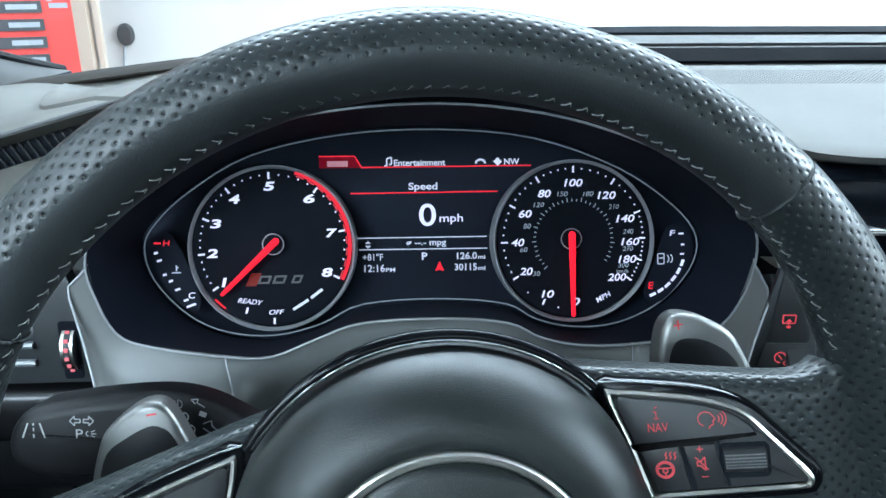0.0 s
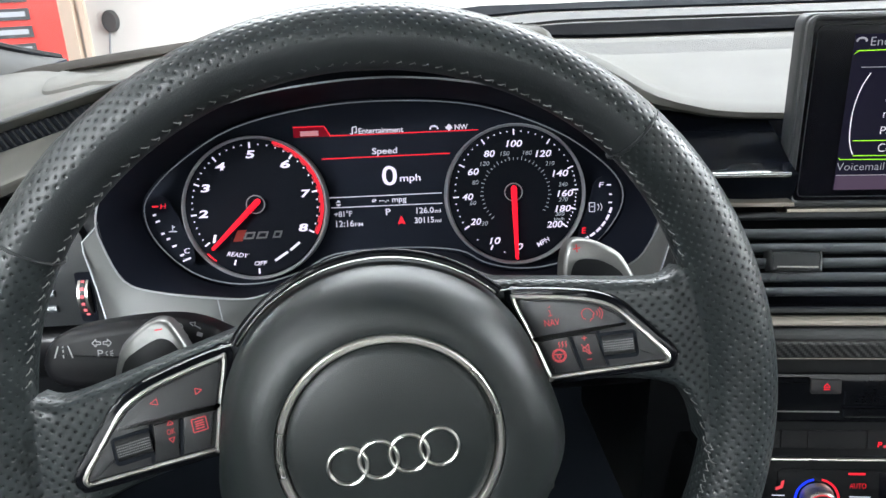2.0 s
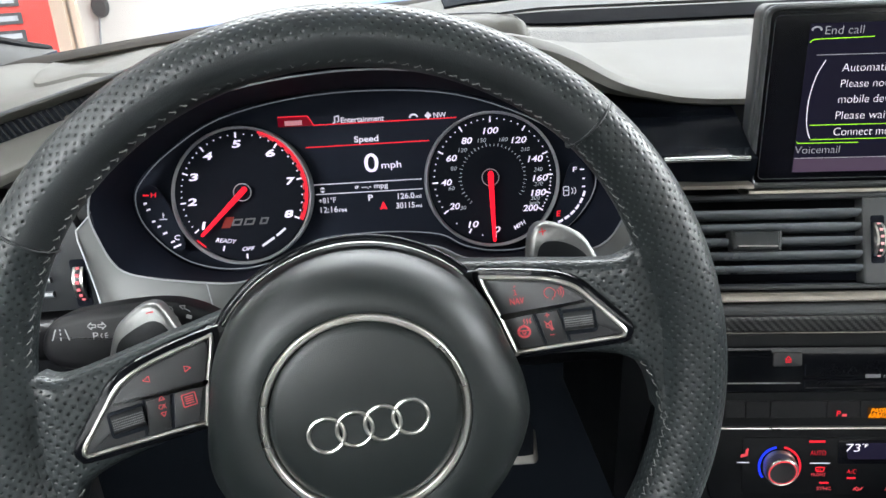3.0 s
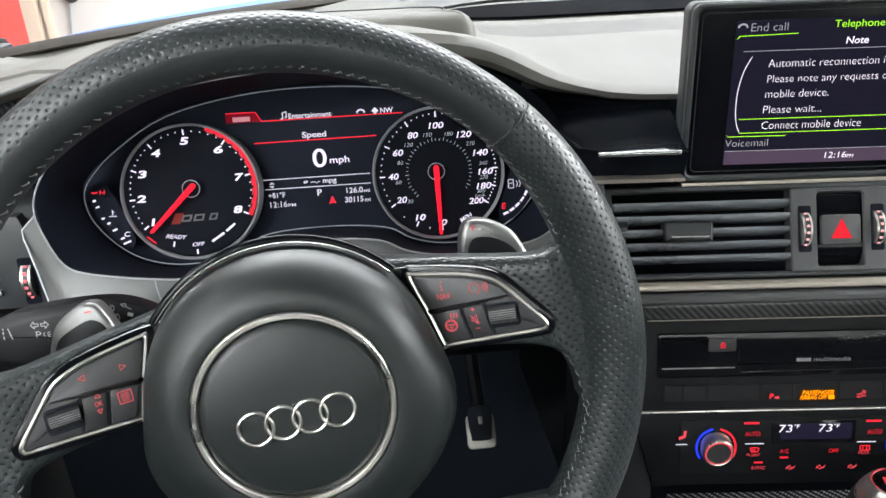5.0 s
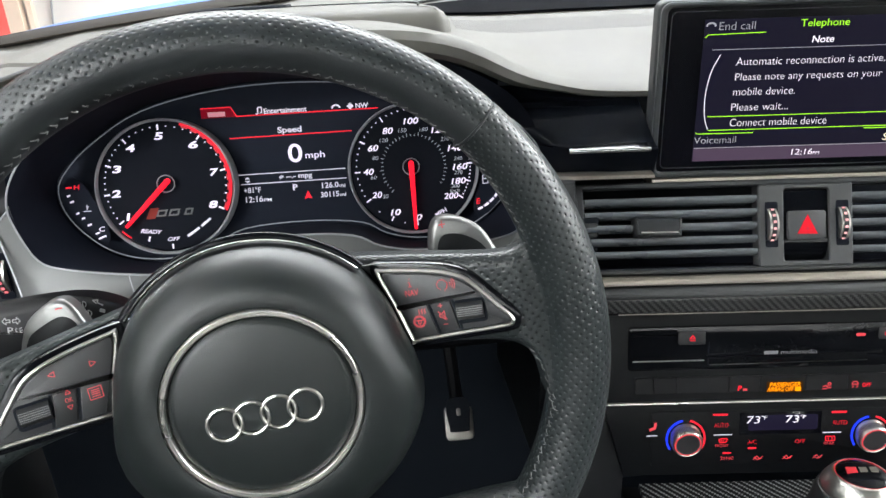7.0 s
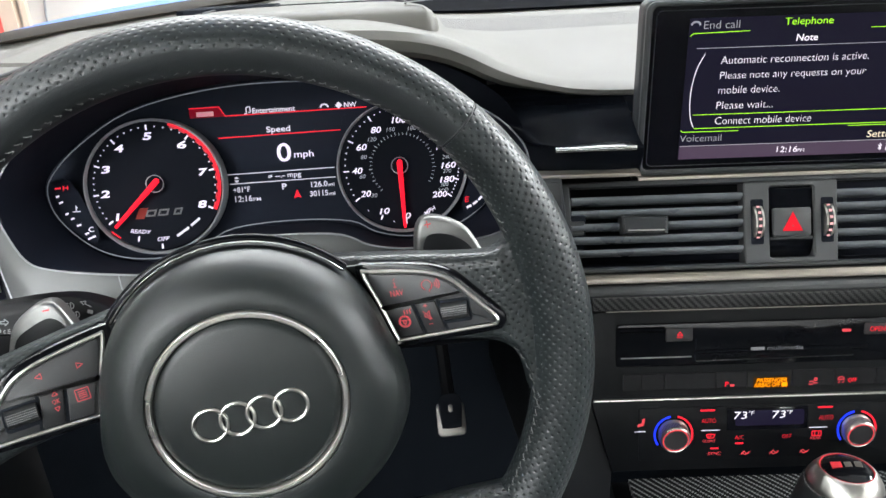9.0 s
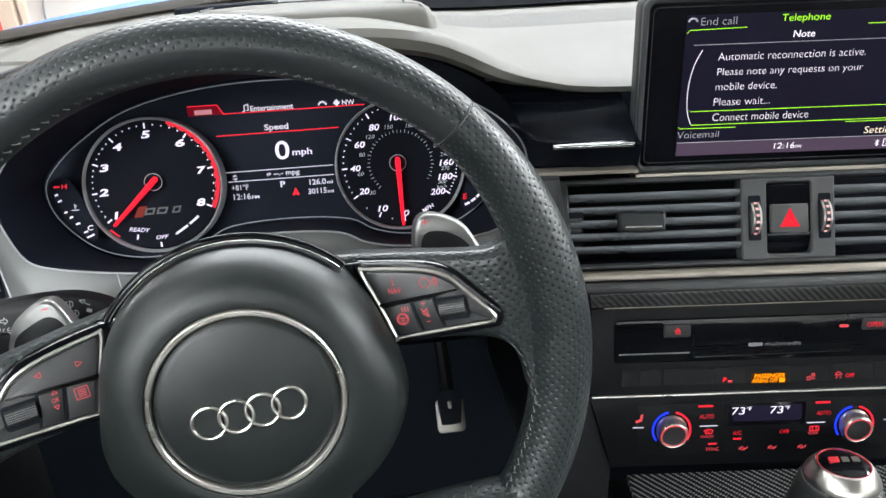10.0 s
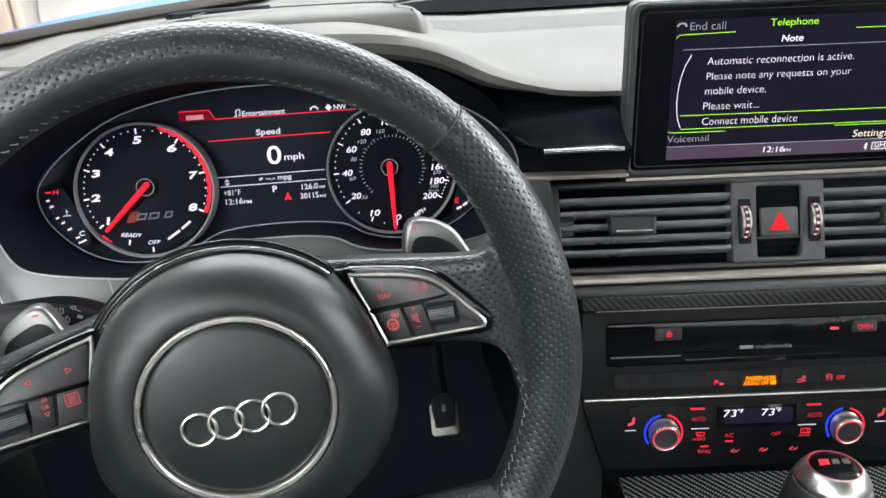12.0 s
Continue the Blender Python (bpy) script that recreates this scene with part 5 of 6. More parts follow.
# ---- centre air vents with the hazard switch ----
VENT = plane(0.36, 0.3615, 0.684, 24, -7)
vent = thing("centre_air_vents", VENT, "black slatted centre air vents with ribbed thumb wheels", "air vent")
part("frame", band([(-152, 8), (212, 8), (212, -60), (-140, -60)], [(-128, 3.5), (206, 3.5), (206, -56), (-126, -56)], -12, 1.5, 1.2), M_DARK, vent, "black vent surround")
part("duct", prism([(-130, 4), (208, 4), (208, -57), (-128, -57)], -62, -58), M_FACE, vent, "dark duct behind the slats")
part("end_panel", prism([(-150, 6), (-128.5, 4), (-126.5, -57), (-141, -57)], -12, 0.6, 1.0), M_MID, vent, "grey end panel")
part("duct_floor", prism([(-128, 0), (208, 0), (208, -48), (-128, -48)], -1.5, 0), M_FACE, vent).matrix_basis = pose(0, -0.057, 0.0, 90, 0, 0)


def slat(x0, x1, y):
    prof = [(-1.8, 1.7), (0.0, 2.1), (0.7, 1.6), (0.9, 0.8), (0.6, -0.4), (-0.3, -1.6), (-2.0, -2.8), (-5.0, -3.8), (-26, -4.6), (-26, 0.6)]
    bm = bmesh.new()
    rings = [[bm.verts.new((x * MM, (y + py) * MM, pz * MM)) for pz, py in prof] for x in (x0, x1)]
    for i in range(len(prof)):
        j = (i + 1) % len(prof)
        bm.faces.new((rings[0][i], rings[0][j], rings[1][j], rings[1][i]))
    bm.faces.new(rings[0])
    bm.faces.new(rings[1])
    return bm


M_SLAT = surface("slat_satin_black", (0.125, 0.135, 0.145), 0.30, relief=0.1, grain=1500, depth=0.0001)
for x0, x1 in ((-127, 0.4), (70.2, 206)):
    for k in range(5):
        part("slat", slat(x0, x1, -5.2 - k * 9.85), M_SLAT, vent)
for x0 in (-92.0, 112.0):
    tab = part("vent_tab", prism(spline([(x0, -19.6), (x0 + 2, -18.2), (x0 + 33, -18.8), (x0 + 35.5, -20.5), (x0 + 35, -30), (x0 + 32, -32.6), (x0 + 4, -32.2), (x0 + 1, -29)], 3), -4, 6.5, 2.5, steps=3), M_DARK, vent, "black vane tab")
    # bright bar stands in for the highlight along the tab's lower edge
    part("tab_highlight", bar(x0 + 5, -28.6, x0 + 32, -29.0, 1.0, 6.4, 6.9), M_SATIN, tab, smooth=False)
mid = part("switch_block", band(rrect(35.6, -26.4, 69.5, 61, 1.5), rrect(36, -26.3, 33, 53.5, 2.5), -10, 2.0, 1.0), M_MID, vent, "dark switch block between the vents")
haz = part("hazard_switch", sheet([[(x * MM, y * MM, z * MM) for x in (19.8, 52.2)] for y, z in ((0, -4), (-0.4, -0.4), (-1.6, 0.6), (-3.5, 0.8), (-37, 0.8), (-40, 0.5), (-43.5, -0.4), (-47.5, -2.0), (-51, -4.0), (-52.8, -7))]), M_PIANO, vent, "gloss black hazard switch plate")
hb = part("button", prism(rrect(36, -26.6, 28.4, 21.6, 2.2), 0.5, 3.4, 1.2), M_MID, haz, "grey-black hazard button")
part("triangle_core", prism([(35.0, -30.0), (37.0, -30.0), (36.0, -28.0)], 3.6, 3.7), M_REDMARK, hb, smooth=False)
part("triangle", prism([(28.4, -33.0), (43.4, -33.2), (36.2, -18.8)], 3.3, 3.6), lit("hazard_red", (1.0, 0.03, 0.07), 0.38, (0.4, 0.0, 0.0)), hb, "glowing red warning triangle", smooth=False)
for cx in (10.2, 62.3):
    part("wheel_slot", prism(rrect(cx, -25.6, 9.4, 33.6, 1.4), 1.4, 2.15), M_FACE, vent, smooth=False)
    tw = part("thumb_wheel", tube([(cx - 3.3, -25.6, -6), (cx + 3.3, -25.6, -6)], 14.2, n=40), M_SATIN, vent, "ribbed thumb wheel with lit marks")
    part("wheel_band", tube([(cx - 1.7, -25.6, -6), (cx + 1.7, -25.6, -6)], 14.5, n=40), M_DARK, tw)
    for k in range(6):
        a = radians(-52 + k * 20)
        part("mark", prism(rrect(cx, -25.6 + 14.4 * math.sin(a), 2.2, 1.9, 0.2, 1), -6 + 14.2 * math.cos(a), -6 + 14.2 * math.cos(a) + 0.7), lit("pink_mark", (1.0, 0.5, 0.5), 0.45) if k == 0 and cx < 20 else bpy.data.materials["pink_mark"], tw, smooth=False)
solid("dash_trim_strip", prism([(-158, -61.4), (220, -61.4), (220, -68.6), (-156, -68.6)], -8, 4.0, 2.2), M_TRIM, "satin aluminium strip under the air vents", "trim", "structure", m=VENT)
solid("dash_roll", domed([(-158, -69.4), (220, -69.4), (220, -79), (-157, -79)], -24, 2.0, 4, 0.3), M_MID, "grey padded strip under the aluminium trim", "trim", "structure", m=VENT)

# ---- lower centre stack ----
STACK = plane(0.36, 0.342, 0.53, 16, -7.3)


def carbon_uv(bm, unit):
    layer = bm.loops.layers.uv.verify()
    c, s_ = 1.0, 0.0
    for f in bm.faces:
        for l in f.loops:
            x, y = l.vert.co.x / unit, (l.vert.co.y + l.vert.co.z) / unit
            l[layer].uv = (x * c - y * s_, x * s_ + y * c)
    return bm


radio = thing("media_panel", STACK, "black media panel with gloss disc lid and switch row", "radio")
part("panel", prism([(-108, 54), (220, 54), (220, -19), (-112, -19)], -14, -1.0, 1.0), M_STACK, radio, "matt black panel")
part("carbon_inlay", carbon_uv(prism([(-110, 71), (220, 71), (220, 56), (-108, 56)], -14, 1.0, 0.8), 0.0015), M_CARBON, radio, "carbon fibre inlay strip")
part("inlay_edge", bar(-98, 55.2, 200, 55.0, 0.7, 0.5, 1.4), M_TRIM, radio, smooth=False)
well = part("disc_well", prism(rrect(40, 26.2, 260, 37, 3), -1.0, 0.4, 0.8), M_BLACK, radio, "gloss black disc lid")
well.matrix_basis = pose(0, 0.026, 0.0004) @ pose(0, 0, 0, 4.5, 0, 0) @ pose(0, -0.026, 0)
part("lid_edge", bar(-86, 15.9, -29, 15.9, 0.9, 0.4, 1.0), M_SATIN, well, smooth=False)
part("lid_edge", bar(-25, 12.0, 101, 13.4, 1.0, 0.4, 1.2), M_CHROME, well, smooth=False)
part("lid_ridge", tube([(-88, 39.5, 0), (-52, 39.5, 0.4)], 2.6), M_BLACK, well)
part("lid_ridge", tube([(-27, 19.5, 0), (112, 20.5, 0)], 2.0), M_BLACK, well)
part("lid_ridge", tube([(-26, 31, 0), (-26, 12, 0)], 0.8), M_FACE, well)
ej = part("eject_button", prism(rrect(-39.8, 35.0, 21.5, 10.8, 1.5), 0.2, 2.8, 0.6), M_BUTTON, radio, "eject button")
icon_lines(ej, M_RED, [[(-41.6, 34.6), (-39.4, 37.4), (-37.2, 34.6), (-41.6, 34.6)], [(-41.6, 33), (-37.2, 33)]], 2.8, 0.6)
ob_ = part("open_button", prism(rrect(118, 35.4, 20, 9.6, 1.5), 0.2, 2.8, 0.6), M_BUTTON, radio, "open button")
text("OPEN", 118.2, 35.2, 3.9, 12.1, M_RED, ob_, 2.95)
part("slot_light", prism(rrect(94, 34.5, 7, 2.2, 0.8), 0.4, 2.4), M_REDDIM, radio, "small red slot light", smooth=False)
text("multimedia", 45.6, 22.0, 3.6, 28.8, lit("grey_print", (0.8, 0.8, 0.85), 0.04, (0.2, 0.2, 0.21)), well, 2.2)
part("emblem", bar(18, 21.7, 29, 21.7, 2.8, 1.8, 2.2), bpy.data.materials["grey_print"], well, "plain bar in place of the maker's name", smooth=False)
M_KEY = surface("black_switch_key", (0.007, 0.007, 0.008), 0.40, relief=0.1, grain=1500, spec=0.25)
KEY_EDGES = [-84, -69.3, -50.3, -8.5, 16.5, 53, 87, 121, 155]
for x0, x1 in zip(KEY_EDGES, KEY_EDGES[1:]):
    part("switch_key", prism(rrect((x0 + x1) / 2, -5.0, x1 - x0 - 0.3, 13.5, 0.8), -1.0, 0.2, 0.3), M_KEY, radio, smooth=False)
text("P", 0.0, -8.0, 4.2, 3.4, M_RED, radio, 1.2, 0.1, 0.02)
part("symbol", bar(2.6, -9.3, 6.0, -9.3, 1.8, 1.0, 1.3), M_REDDIM, radio, smooth=False)
text("PASSENGER", 36.2, -5.7, 3.6, 24.8, M_AMBER, radio, 1.2, 0.2, 0.02)
text("AIRBAG OFF", 32.6, -9.6, 3.6, 21.5, M_AMBER, radio, 1.2, 0.2, 0.02)
part("symbol", prism(rrect(46.6, -9.6, 4.6, 3.6, 0.8), 1.0, 1.3), M_AMBER, radio, smooth=False)
# faintly emissive plate added to imitate the glow round the lettering
part("amber_halo", prism(rrect(36, -7.7, 29, 9.2, 1), 0.9, 1.02), lit("amber_glow", (1.0, 0.3, 0.02), 0.035, (0.01, 0.004, 0)), radio, smooth=False)
icon_lines(radio, M_REDDIM, [[(66.4, -8.2), (69.4, -7.6), (70.8, -9.4), (73.4, -9.2)], ring_lines(71.8, -6.2, 1.2, 8), [(66.4, -10.2), (70, -10.2)]], 1.0, 0.8)
icon_lines(radio, M_REDDIM, [ring_lines(92.3, -7.0, 2.4, 10, 0, 180), [(89.6, -7), (95, -7)], [(90.2, -9.8), (91.4, -8.4)], [(93.4, -9.8), (94.6, -8.4)]], 1.0, 0.7)
text("OFF", 101.5, -7.6, 3.4, 7.1, M_RED, radio, 1.2, 0, 0.01)

clim = thing("climate_panel", STACK, "black climate control panel with two rotary knobs and lit symbols", "climate controls")
M_CLIMATE = surface("climate_panel_black", (0.0032, 0.0036, 0.0044), 0.42, relief=0.2, grain=1500, depth=0.0002, spec=0.11)
part("panel", prism([(-110, -20), (220, -20), (214, -82), (-92, -82)], -14, 0.0, 1.0), M_CLIMATE, clim, "matt black panel")
part("chrome_line", prism([(-108, -19.0), (220, -18.6), (220, -20.2), (-107.5, -20.6)], -2, 1.8, 0.7), M_SATIN, clim, "chrome line")
part("key_field", prism(rrect(37, -50, 216, 46, 3), -0.5, 0.7, 0.5), M_CLIMATE, clim, "black key field")
part("display", prism(rrect(34, -38.4, 66, 19, 1), 0.5, 1.0), M_SCREEN, clim, "dark violet temperature display", smooth=False)
part("display_glow", prism(rrect(36, -37.8, 56, 13, 2), 1.0, 1.05), lit("violet_glow", (0.10, 0.07, 0.25), 0.07, (0.003, 0.003, 0.006)), clim, smooth=False)
for x in (12.0, 43.3):
    text("73", x, -35.1, 6.2, 10.6, M_SCRWHITE, clim, 1.3, 0.12, -0.005)
    text("°F", x + 8.7, -33.4, 3.2, 4.6, M_SCRWHITE, clim, 1.3, 0.1, 0.0)


def knob(cx, cy):
    k = part("knob", lathe([(13.2, 0), (13.0, 1.6), (12.4, 2.4), (12.1, 8.4), (11.9, 9.8), (11.3, 10.5), (10.5, 10.1)], cx, cy, 64), M_SATIN, clim, "ribbed satin aluminium knob")
    k.matrix_basis = pose(cx * MM, cy * MM, -0.002) @ pose(0, 0, 0, 14, 0, 0) @ pose(-cx * MM, -cy * MM, 0)
    part("knob_cap", lathe([(10.5, 9.9), (9.6, 9.8), (9.2, 9.2), (0, 9.0)], cx, cy, 48), M_DARK, k, "black knob cap")
    part("cap_ring", tube([(*p, 10.2) for p in circle(cx, cy, 10.1, 48)], 0.42, True, 6), M_REDDIM, k, "thin red lit ring")
    bm = bmesh.new()
    for i in range(60):
        a = 2 * math.pi * i / 60
        tube([(cx + 12.35 * math.cos(a), cy + 12.35 * math.sin(a), 3.0), (cx + 12.15 * math.cos(a), cy + 12.15 * math.sin(a), 8.2)], 0.35, n=4, bm=bm)
    part("ribs", bm, M_TRIM, k, "fine ribs")
    part("cold_arc", arc_strip(cx, cy, 14.7, 16.2, 100, 215, 0.6, 1.2, 20), M_BLUE, clim, "glowing blue arc", smooth=False)
    part("warm_arc", arc_strip(cx, cy, 14.7, 16.2, -35, 78, 0.6, 1.2, 20), M_RED, clim, "glowing red arc", smooth=False)


knob(-42.5, -50.0)
knob(107.5, -50.0)
for x, xl in ((-14.8, -12.2), (81.0, 76.0)):
    part("red_bar", bar(x - 6, -30.2, x + 6, -30.2, 1.5, 0.7, 1.0), M_RED, clim, smooth=False)
    text("AUTO", x + 1.0, -39.2, 3.6, 11.7, M_RED, clim, 0.9, 0, -0.014)
    part("white_bar", bar(xl - 7.4, -47.5, xl + 7.4, -47.5, 0.7, 0.7, 1.0), M_SOFTWHITE, clim, smooth=False)
for x in (-69.5, 136.5):
    icon_lines(clim, M_REDDIM, [[(x + 3, -35.6), (x + 2.2, -41), (x - 2.6, -42.6)], [(x + 2.0, -36), (x + 1.4, -40), (x - 2.6, -41.4)]], 0.8, 1.1)
    part("white_bar", bar(x - 5, -47.0, x + 4, -47.0, 0.7, 0.7, 1.0), M_SOFTWHITE, clim, smooth=False)
text("FRONT", -12.9, -56.8, 2.3, 10.9, M_REDDIM, clim, 0.9, 0, -0.006)
icon_lines(clim, M_RED, [[(-15.4, -51.2), (-12, -50.8), (-8.4, -51.2), (-9.6, -54.2), (-14.4, -54.2), (-15.4, -51.2)], [(-13.4, -53.4), (-13.4, -52)], [(-11.8, -53.4), (-11.8, -52)]], 0.8, 0.7)
text("REAR", 74.3, -56.6, 2.3, 8.6, M_REDDIM, clim, 0.9, 0, -0.006)
icon_lines(clim, M_RED, [[(71.2, -54.6), (78.6, -54.6), (78.6, -50.8), (71.2, -50.8), (71.2, -54.6)], [(73.4, -53.8), (73.4, -51.6)], [(76.4, -53.8), (76.4, -51.6)]], 0.8, 0.7)
text("A/C", 11.7, -54.3, 3.4, 7.2, M_RED, clim, 0.9, 0, -0.014)
part("red_bar", bar(8.4, -59.5, 15, -59.5, 1.2, 0.7, 1.0), M_RED, clim, smooth=False)
text("OFF", 50.5, -54.5, 3.1, 7.9, M_RED, clim, 0.9, 0, -0.014)
part("red_bar", bar(-12, -63.3, -5.2, -63.3, 1.2, 0.7, 1.0), M_RED, clim, smooth=False)
text("SYNC", -8.5, -67.8, 2.8, 10.9, M_REDDIM, clim, 0.9, 0, -0.006)
for x in (16.9, 40.7, 65.4):
    icon_lines(clim, M_REDDIM, [[(x - 3.6, -69.4), (x - 0.8, -66.4), (x + 1.4, -69.0), (x + 3.8, -66.8)], [(x - 3, -67.4), (x - 0.6, -69.6), (x + 3, -68.2)]], 0.8, 0.55)
part("side_cheek", prism([(-110, -19), (-92, -82), (-96, -150), (-150, -150), (-128, -19)], -60, -3.0, 2.0), M_STACK, clim, "dark cheek of the console")

# ---- console with the selector ----
console = thing("centre_console", pose(0.44, 0.25, 0.0, 0, 0, -7), "centre console with a carbon fibre top plate", "console")
part("body", slab(-0.17, 0.20, -0.70, 0.11, 0.0, 0.392), M_STACK, console, "black console body")
rows = [[(-0.155 + 0.34 * i / 4, 0.105 - 0.72 * j / 6, 0.400 - 0.004 * j) for i in range(5)] for j in range(7)]
part("top_plate", sheet(rows, 0.006, uv=lambda co: (co.x / 0.0018, co.y / 0.0018)), M_WEAVE, console, "woven carbon fibre plate")
gear = thing("gear_selector", pose(0.4090, 0.247, 0.466, -6, 0, -7), "satin aluminium gear selector knob with a black cap", "gear selector")
KNOB = 0.64


def turned(profile, **more):
    return lathe([(r * KNOB, z * KNOB) for r, z in profile], **more)


part("boot", turned([(68, -112), (60, -50), (51, 0), (45, 28), (41.5, 38.5), (39, 40.5), (0, 40.5)], n=40, sy=1.1), M_LEATHER, gear, "black leather boot")
part("knob", turned([(38.5, 39), (40.6, 40.2), (41.0, 42), (39.8, 46), (37, 51), (33.6, 56), (31, 59.4), (29.4, 61.0), (28.2, 61.2), (27.5, 60.3)], n=56), M_SATIN, gear, "satin aluminium knob")
part("cap", turned([(27.6, 60.0), (24, 62.5), (14, 64.8), (0, 65.6)], n=48), M_BLACK, gear, "gloss black cap")
bm = bmesh.new()
for k in range(44):
    a = 2 * math.pi * k / 44
    tube([(41.4 * KNOB * math.cos(a + da), 41.4 * KNOB * math.sin(a + da), z * KNOB) for da, z in ((-0.05, 39.2), (0.0, 39.8), (0.05, 39.2))], 0.32, n=5, bm=bm)
part("stitching", bm, M_THREAD, gear, "row of stitches where the leather meets the knob")
part("cap_ring", tube([(*p, 60.5 * KNOB) for p in circle(0, 0, 27.8 * KNOB, 48)], 0.55, True, 6), M_REDMARK, gear, "thin red ring")
part("emblem", prism([(-12, -2.5), (-4.5, -2.5), (-3, 4), (-10.5, 4)], 40.8, 42.0), M_REDMARK, gear, "red block of the model badge", smooth=False)
for x in (-2.5, 5.0):
    part("emblem", prism([(x, -2.2), (x + 5.2, -2.2), (x + 6.4, 3.4), (x + 1.2, 3.4)], 41.1, 42.1), M_TRIM, gear, "silver block of the model badge", smooth=False)

# ---- pedal, stalk and side controls ----
pedal = thing("brake_pedal", plane(0.163, 0.585, 0.325, 35, 0), "steel-faced brake pedal with a black rubber pad", "pedal")
M_STEEL = surface("brushed_steel", (0.22, 0.21, 0.19), 0.42, metal=0.9, relief=0.2, grain=900)
part("plate", prism(rrect(0, -3, 34, 40, 6), -6, 0, 1.5), M_STEEL, pedal, "brushed steel plate")
part("pad", prism(spline([(-12.5, 24), (12.5, 24), (12, -8), (9, -13), (-9, -13), (-12, -8)], 4), -0.5, 2.2, 1.0), M_VOID, pedal, "black rubber pad")
part("stud", prism(rrect(0, 10, 5, 9, 2), 1.8, 2.9, 0.4), M_STEEL, pedal)
part("arm", tube([(0, 20, -6), (0, 80, -30), (-4, 170, -20), (-8, 260, 30)], 8), M_STACK, pedal, "black pedal arm")

stalk = thing("indicator_stalk", plane(-0.07, 0.315, 0.645, 14, -4) @ pose(0, 0, 0.022), "broad black indicator and light stalk with white symbols", "stalk")
part("lever", prism(spline([(16, 2), (-3, 13.5), (-18, 21), (-36, 24.8), (-60, 23.8), (-84, 20.6), (-99, 16.4), (-107, 8), (-109, -4), (-101, -13), (-80, -16), (-40, -14), (0, -9), (14, -5)], 5), -12, 8, 7.0, steps=4), M_KEY, stalk, "broad black lever")
M_MARK = surface("pale_print", (0.42, 0.42, 0.42), 0.6, relief=0.0)


def small(strokes, cx, cy, k=0.72, dx=-6.0, dy=1.0):
    return [[(cx + (x - cx) * k + dx, cy + (y - cy) * k + dy) for x, y in st] for st in strokes]


icon_lines(stalk, M_MARK, small([[(-104, -8), (-100.5, 1.5)], [(-90, -8), (-93, 1.5)], [(-97, -8), (-97, -5.4)], [(-97, -3.6), (-97, -1.4)], [(-97, 0), (-97, 1.5)]], -97, -3, 0.72, 1.7, 10.9), 8.0, 0.7)
icon_lines(stalk, M_MARK, small([[(-82, 6.5), (-79, 9.5), (-79, 7.6), (-75.4, 7.6), (-75.4, 5.4), (-79, 5.4), (-79, 3.5), (-82, 6.5)], [(-67, 6.5), (-70, 9.5), (-70, 7.6), (-73.4, 7.6), (-73.4, 5.4), (-70, 5.4), (-70, 3.5), (-67, 6.5)]], -74, 3, 0.72, 0.9, 6.8), 8.0, 0.5)
text("P", -74.6, 6.4, 4.2, 3.2, M_MARK, stalk, 8.2)
icon_lines(stalk, M_MARK, small([ring_lines(-71.5, -2.6, 1.5, 8, 90, 270), [(-69.8, -1.4), (-67.4, -0.4)], [(-69.8, -2.6), (-67, -2.6)], [(-69.8, -3.8), (-67.4, -4.8)]], -74, 1, 0.72, 1.6, 8.0), 8.0, 0.45)
for cx, cy in ((-30.0, 20.4), (-27.4, 14.6), (-24.6, 8.8)):
    icon_lines(stalk, M_MARK, small([ring_lines(cx, cy, 2.7, 10, -90, 90), [(cx, cy - 2.7), (cx, cy + 2.7)], [(cx - 5, cy - 2), (cx - 1.4, cy - 2)], [(cx - 5, cy), (cx - 1.4, cy)], [(cx - 5, cy + 2), (cx - 1.4, cy + 2)]], cx, cy, 0.72, 0, 0), 8.0, 0.5)
icon_lines(stalk, M_MARK, [[(-22, 20.5), (-24, 22.5), (-20.6, 22.7), (-21.4, 21.1), (-18, 19.0)], [(-19, 11.5), (-15, 12.9), (-15, 10.5), (-11, 7.5), (-15, 5.5), (-16, 7.5), (-19, 9.5)]], 8.0, 0.5)
part("print", bar(-20.4, 16.4, -17.4, 15.4, 2.2, 8, 8.2), M_MARK, stalk, smooth=False)
shroud = thing("column_shroud", pose(0.0129, 0.30, 0.612, 90 - 13, 0, 0), "black steering column shroud", "trim")
part("cover", domed(spline([(-70, -30), (-72, 20), (-50, 48), (0, 56), (50, 48), (72, 20), (70, -30), (0, -44)], 5), -120, -20, 6, 0), M_DARK, shroud)

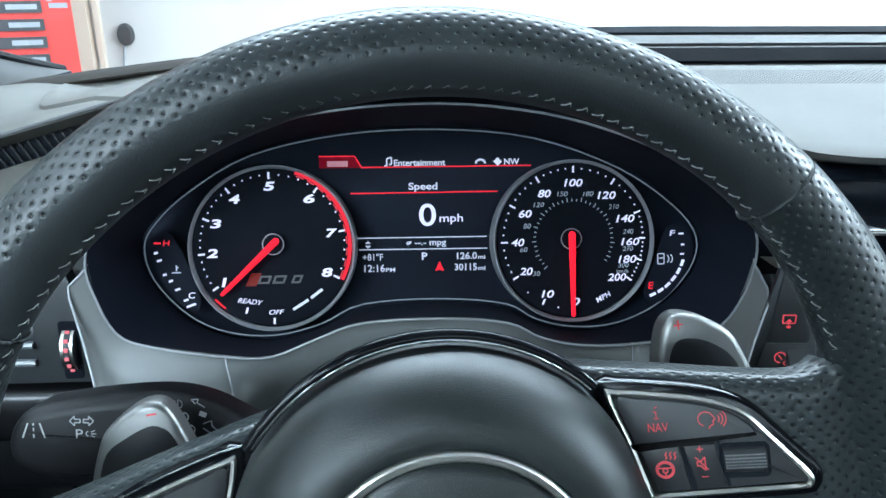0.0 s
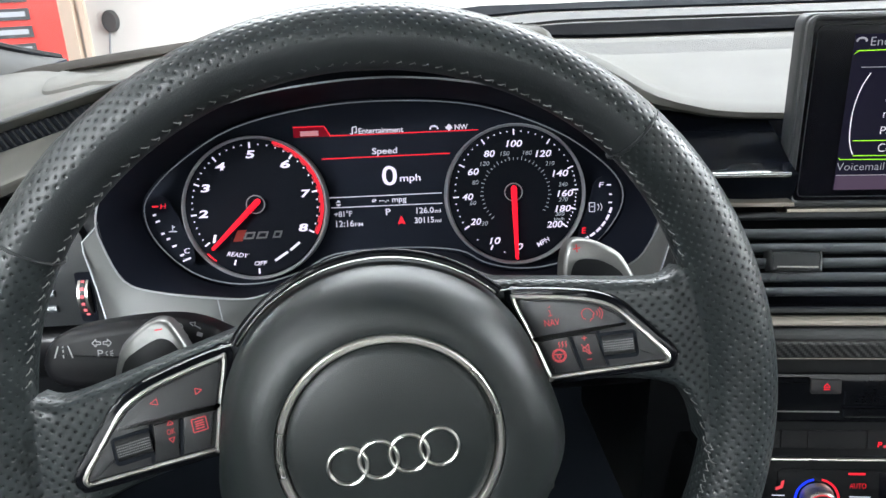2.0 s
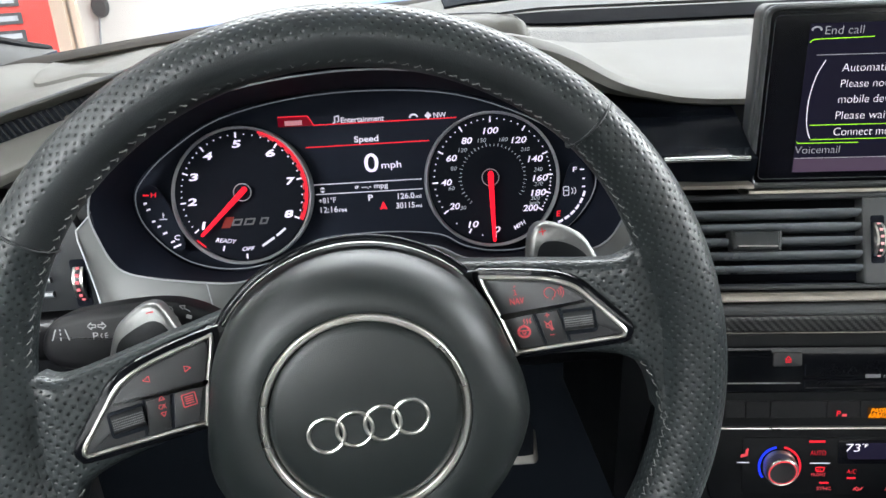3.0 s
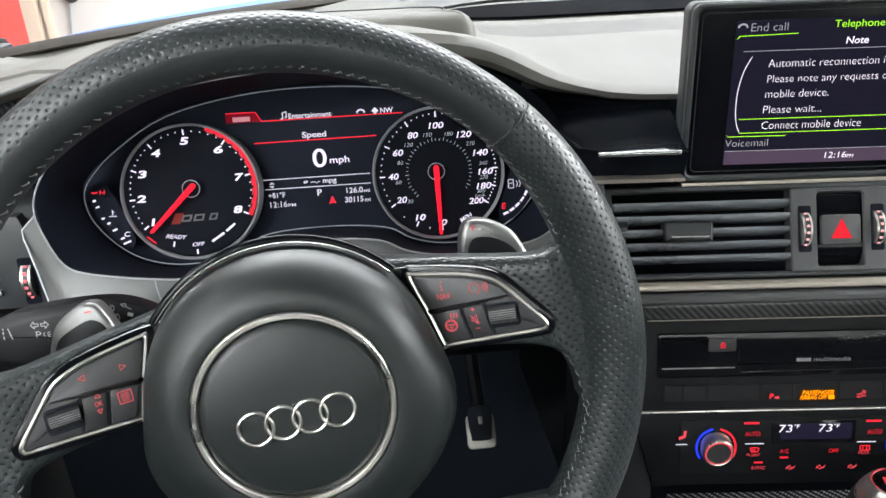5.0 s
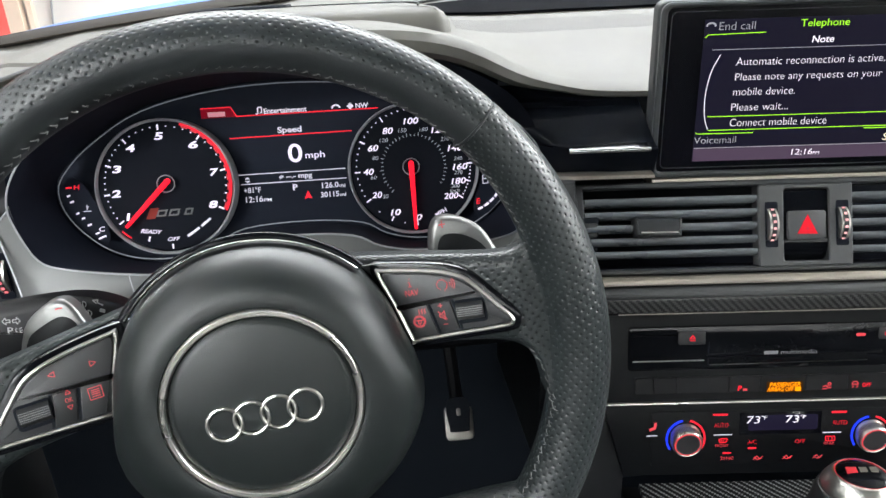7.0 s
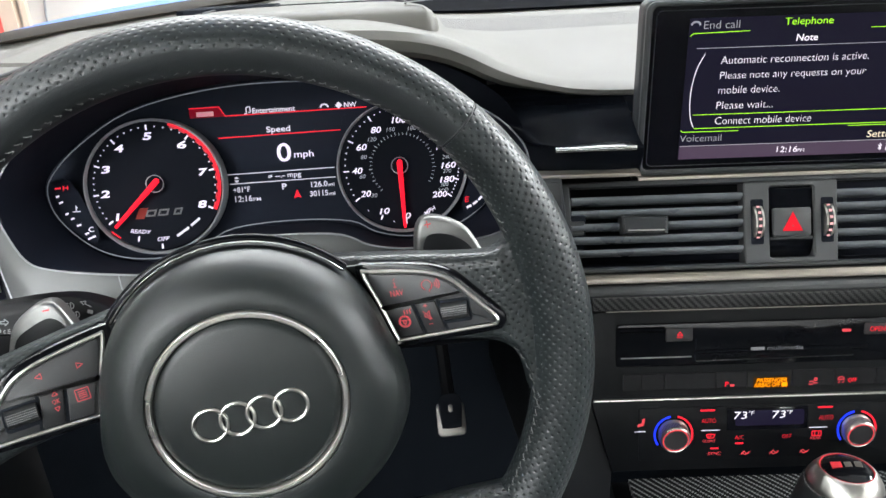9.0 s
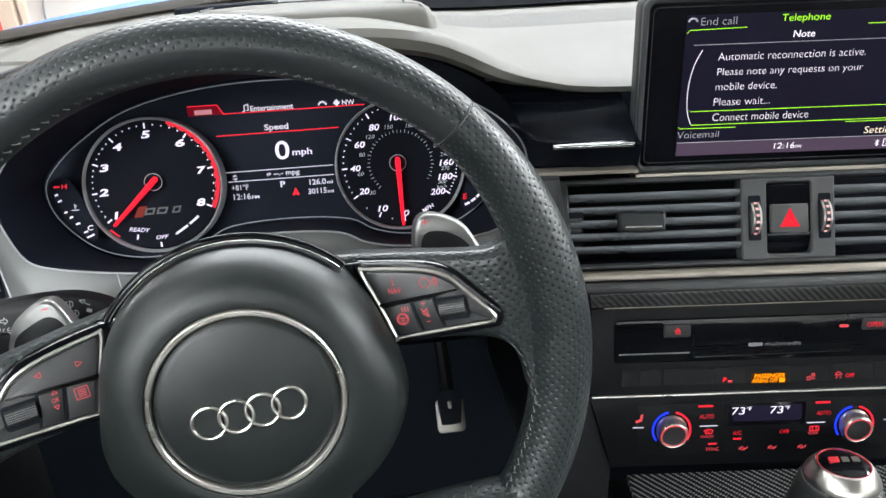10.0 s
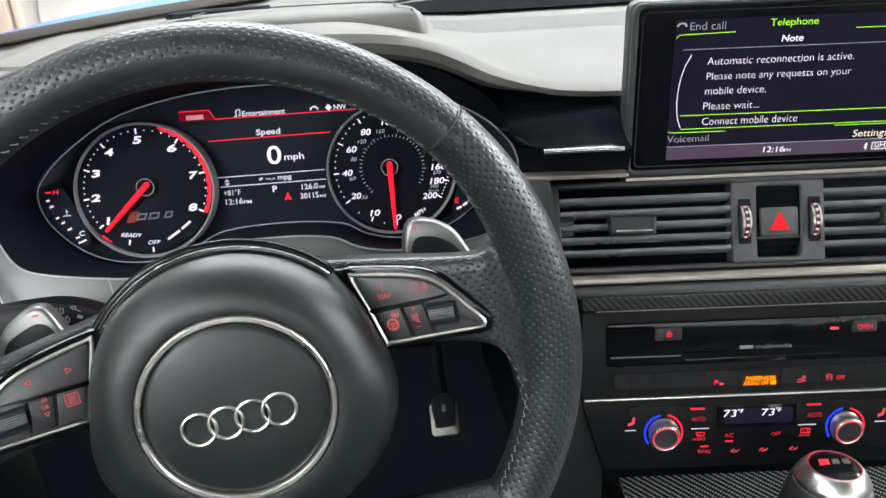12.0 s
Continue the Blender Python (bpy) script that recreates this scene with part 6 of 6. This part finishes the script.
sw = thing("switch_panel", plane(0.212, 0.366, 0.668, 4, -4), "small black switch panel with two red symbols", "switch")
part("plate", prism([(-5, 33), (11, 33), (20, -32), (-18.5, -32)], -3, 0, 1.0), M_DARK, sw)
part("key", prism([(-3, 30), (10, 30), (14.4, -10.3), (-7.8, -10.3)], -1, 1.2, 0.8), M_BUTTON, sw)
part("key", prism([(-8.6, -11.5), (14.8, -11.5), (18.4, -30.5), (-13.5, -30.5)], -1, 1.2, 0.8), M_BUTTON, sw)
icon_lines(sw, M_REDDIM, [[(-0.6, 5.6), (6.4, 5.6), (6.4, 0.8), (-0.6, 0.8), (-0.6, 5.6)], [(2.9, 3), (2.9, -2.2)], [(1.6, -0.9), (2.9, -2.2), (4.2, -0.9)], [(1.6, 1.6), (2.9, 3), (4.2, 1.6)]], 1.2, 0.6)
icon_lines(sw, M_REDDIM, [ring_lines(0.6, -20.0, 3.1, 12, 20, 280), [(-0.6, -18.4), (1.8, -21.2)]], 1.2, 0.6)
text("0.0", 6.0, -23.4, 3.0, 6.6, M_REDDIM, sw, 1.4)
grille = thing("side_grille", plane(0.212, 0.370, 0.668, 4, -4), "small black ribbed grille beside the switches", "grille", kind="structure")
part("plate", prism(rrect(25, -16, 13, 34, 2), -10, 0, 1), M_VOID, grille)
for k in range(4):
    part("rib", prism(rrect(24.5, -4.5 - 7.6 * k, 11, 3.4, 0.8), -1, 2.0, 0.6), M_KEYTOP, grille)

side = thing("side_air_vent", plane(-0.19, 0.398, 0.66, 4, 0), "dark side air vent with a lit thumb wheel", "air vent")
part("plate", prism([(-190, 36), (-2, 36), (20, -34), (-190, -34)], -10, 0, 1.5), M_DARK, side, "dark vent plate")
part("wheel_slot", prism(rrect(-4, -13, 11, 36, 2), -0.5, 0.4), M_FACE, side, smooth=False)
tw = part("thumb_wheel", tube([(-7.5, -13, -8), (-0.5, -13, -8)], 15, n=36), M_SATIN, side, "ribbed thumb wheel with lit red marks")
part("wheel_band", tube([(-5.6, -13, -8), (-2.2, -13, -8)], 15.3, n=36), M_DARK, tw)
for k in range(6):
    a = radians(-50 + k * 20)
    part("mark", prism(rrect(-3.9, -13 + 15.2 * math.sin(a), 2.4, 2.2, 0.2, 1), -8 + 15 * math.cos(a), -8 + 15 * math.cos(a) + 0.8), lit("pink_red_mark", (1.0, 0.2, 0.25), 0.5, (0.4, 0.1, 0.1)) if k == 0 else bpy.data.materials["pink_red_mark"], tw, smooth=False)
for k in range(5):
    part("slat", tube([(-185, 24 - 11 * k, 1), (-24, 24 - 11 * k, 1)], 2.4, n=8), M_SLAT, side)
part("vane_tab", prism(rrect(-62, 14, 26, 14, 3), -2, 7, 2), M_BUTTON, side, "grey vane tab")
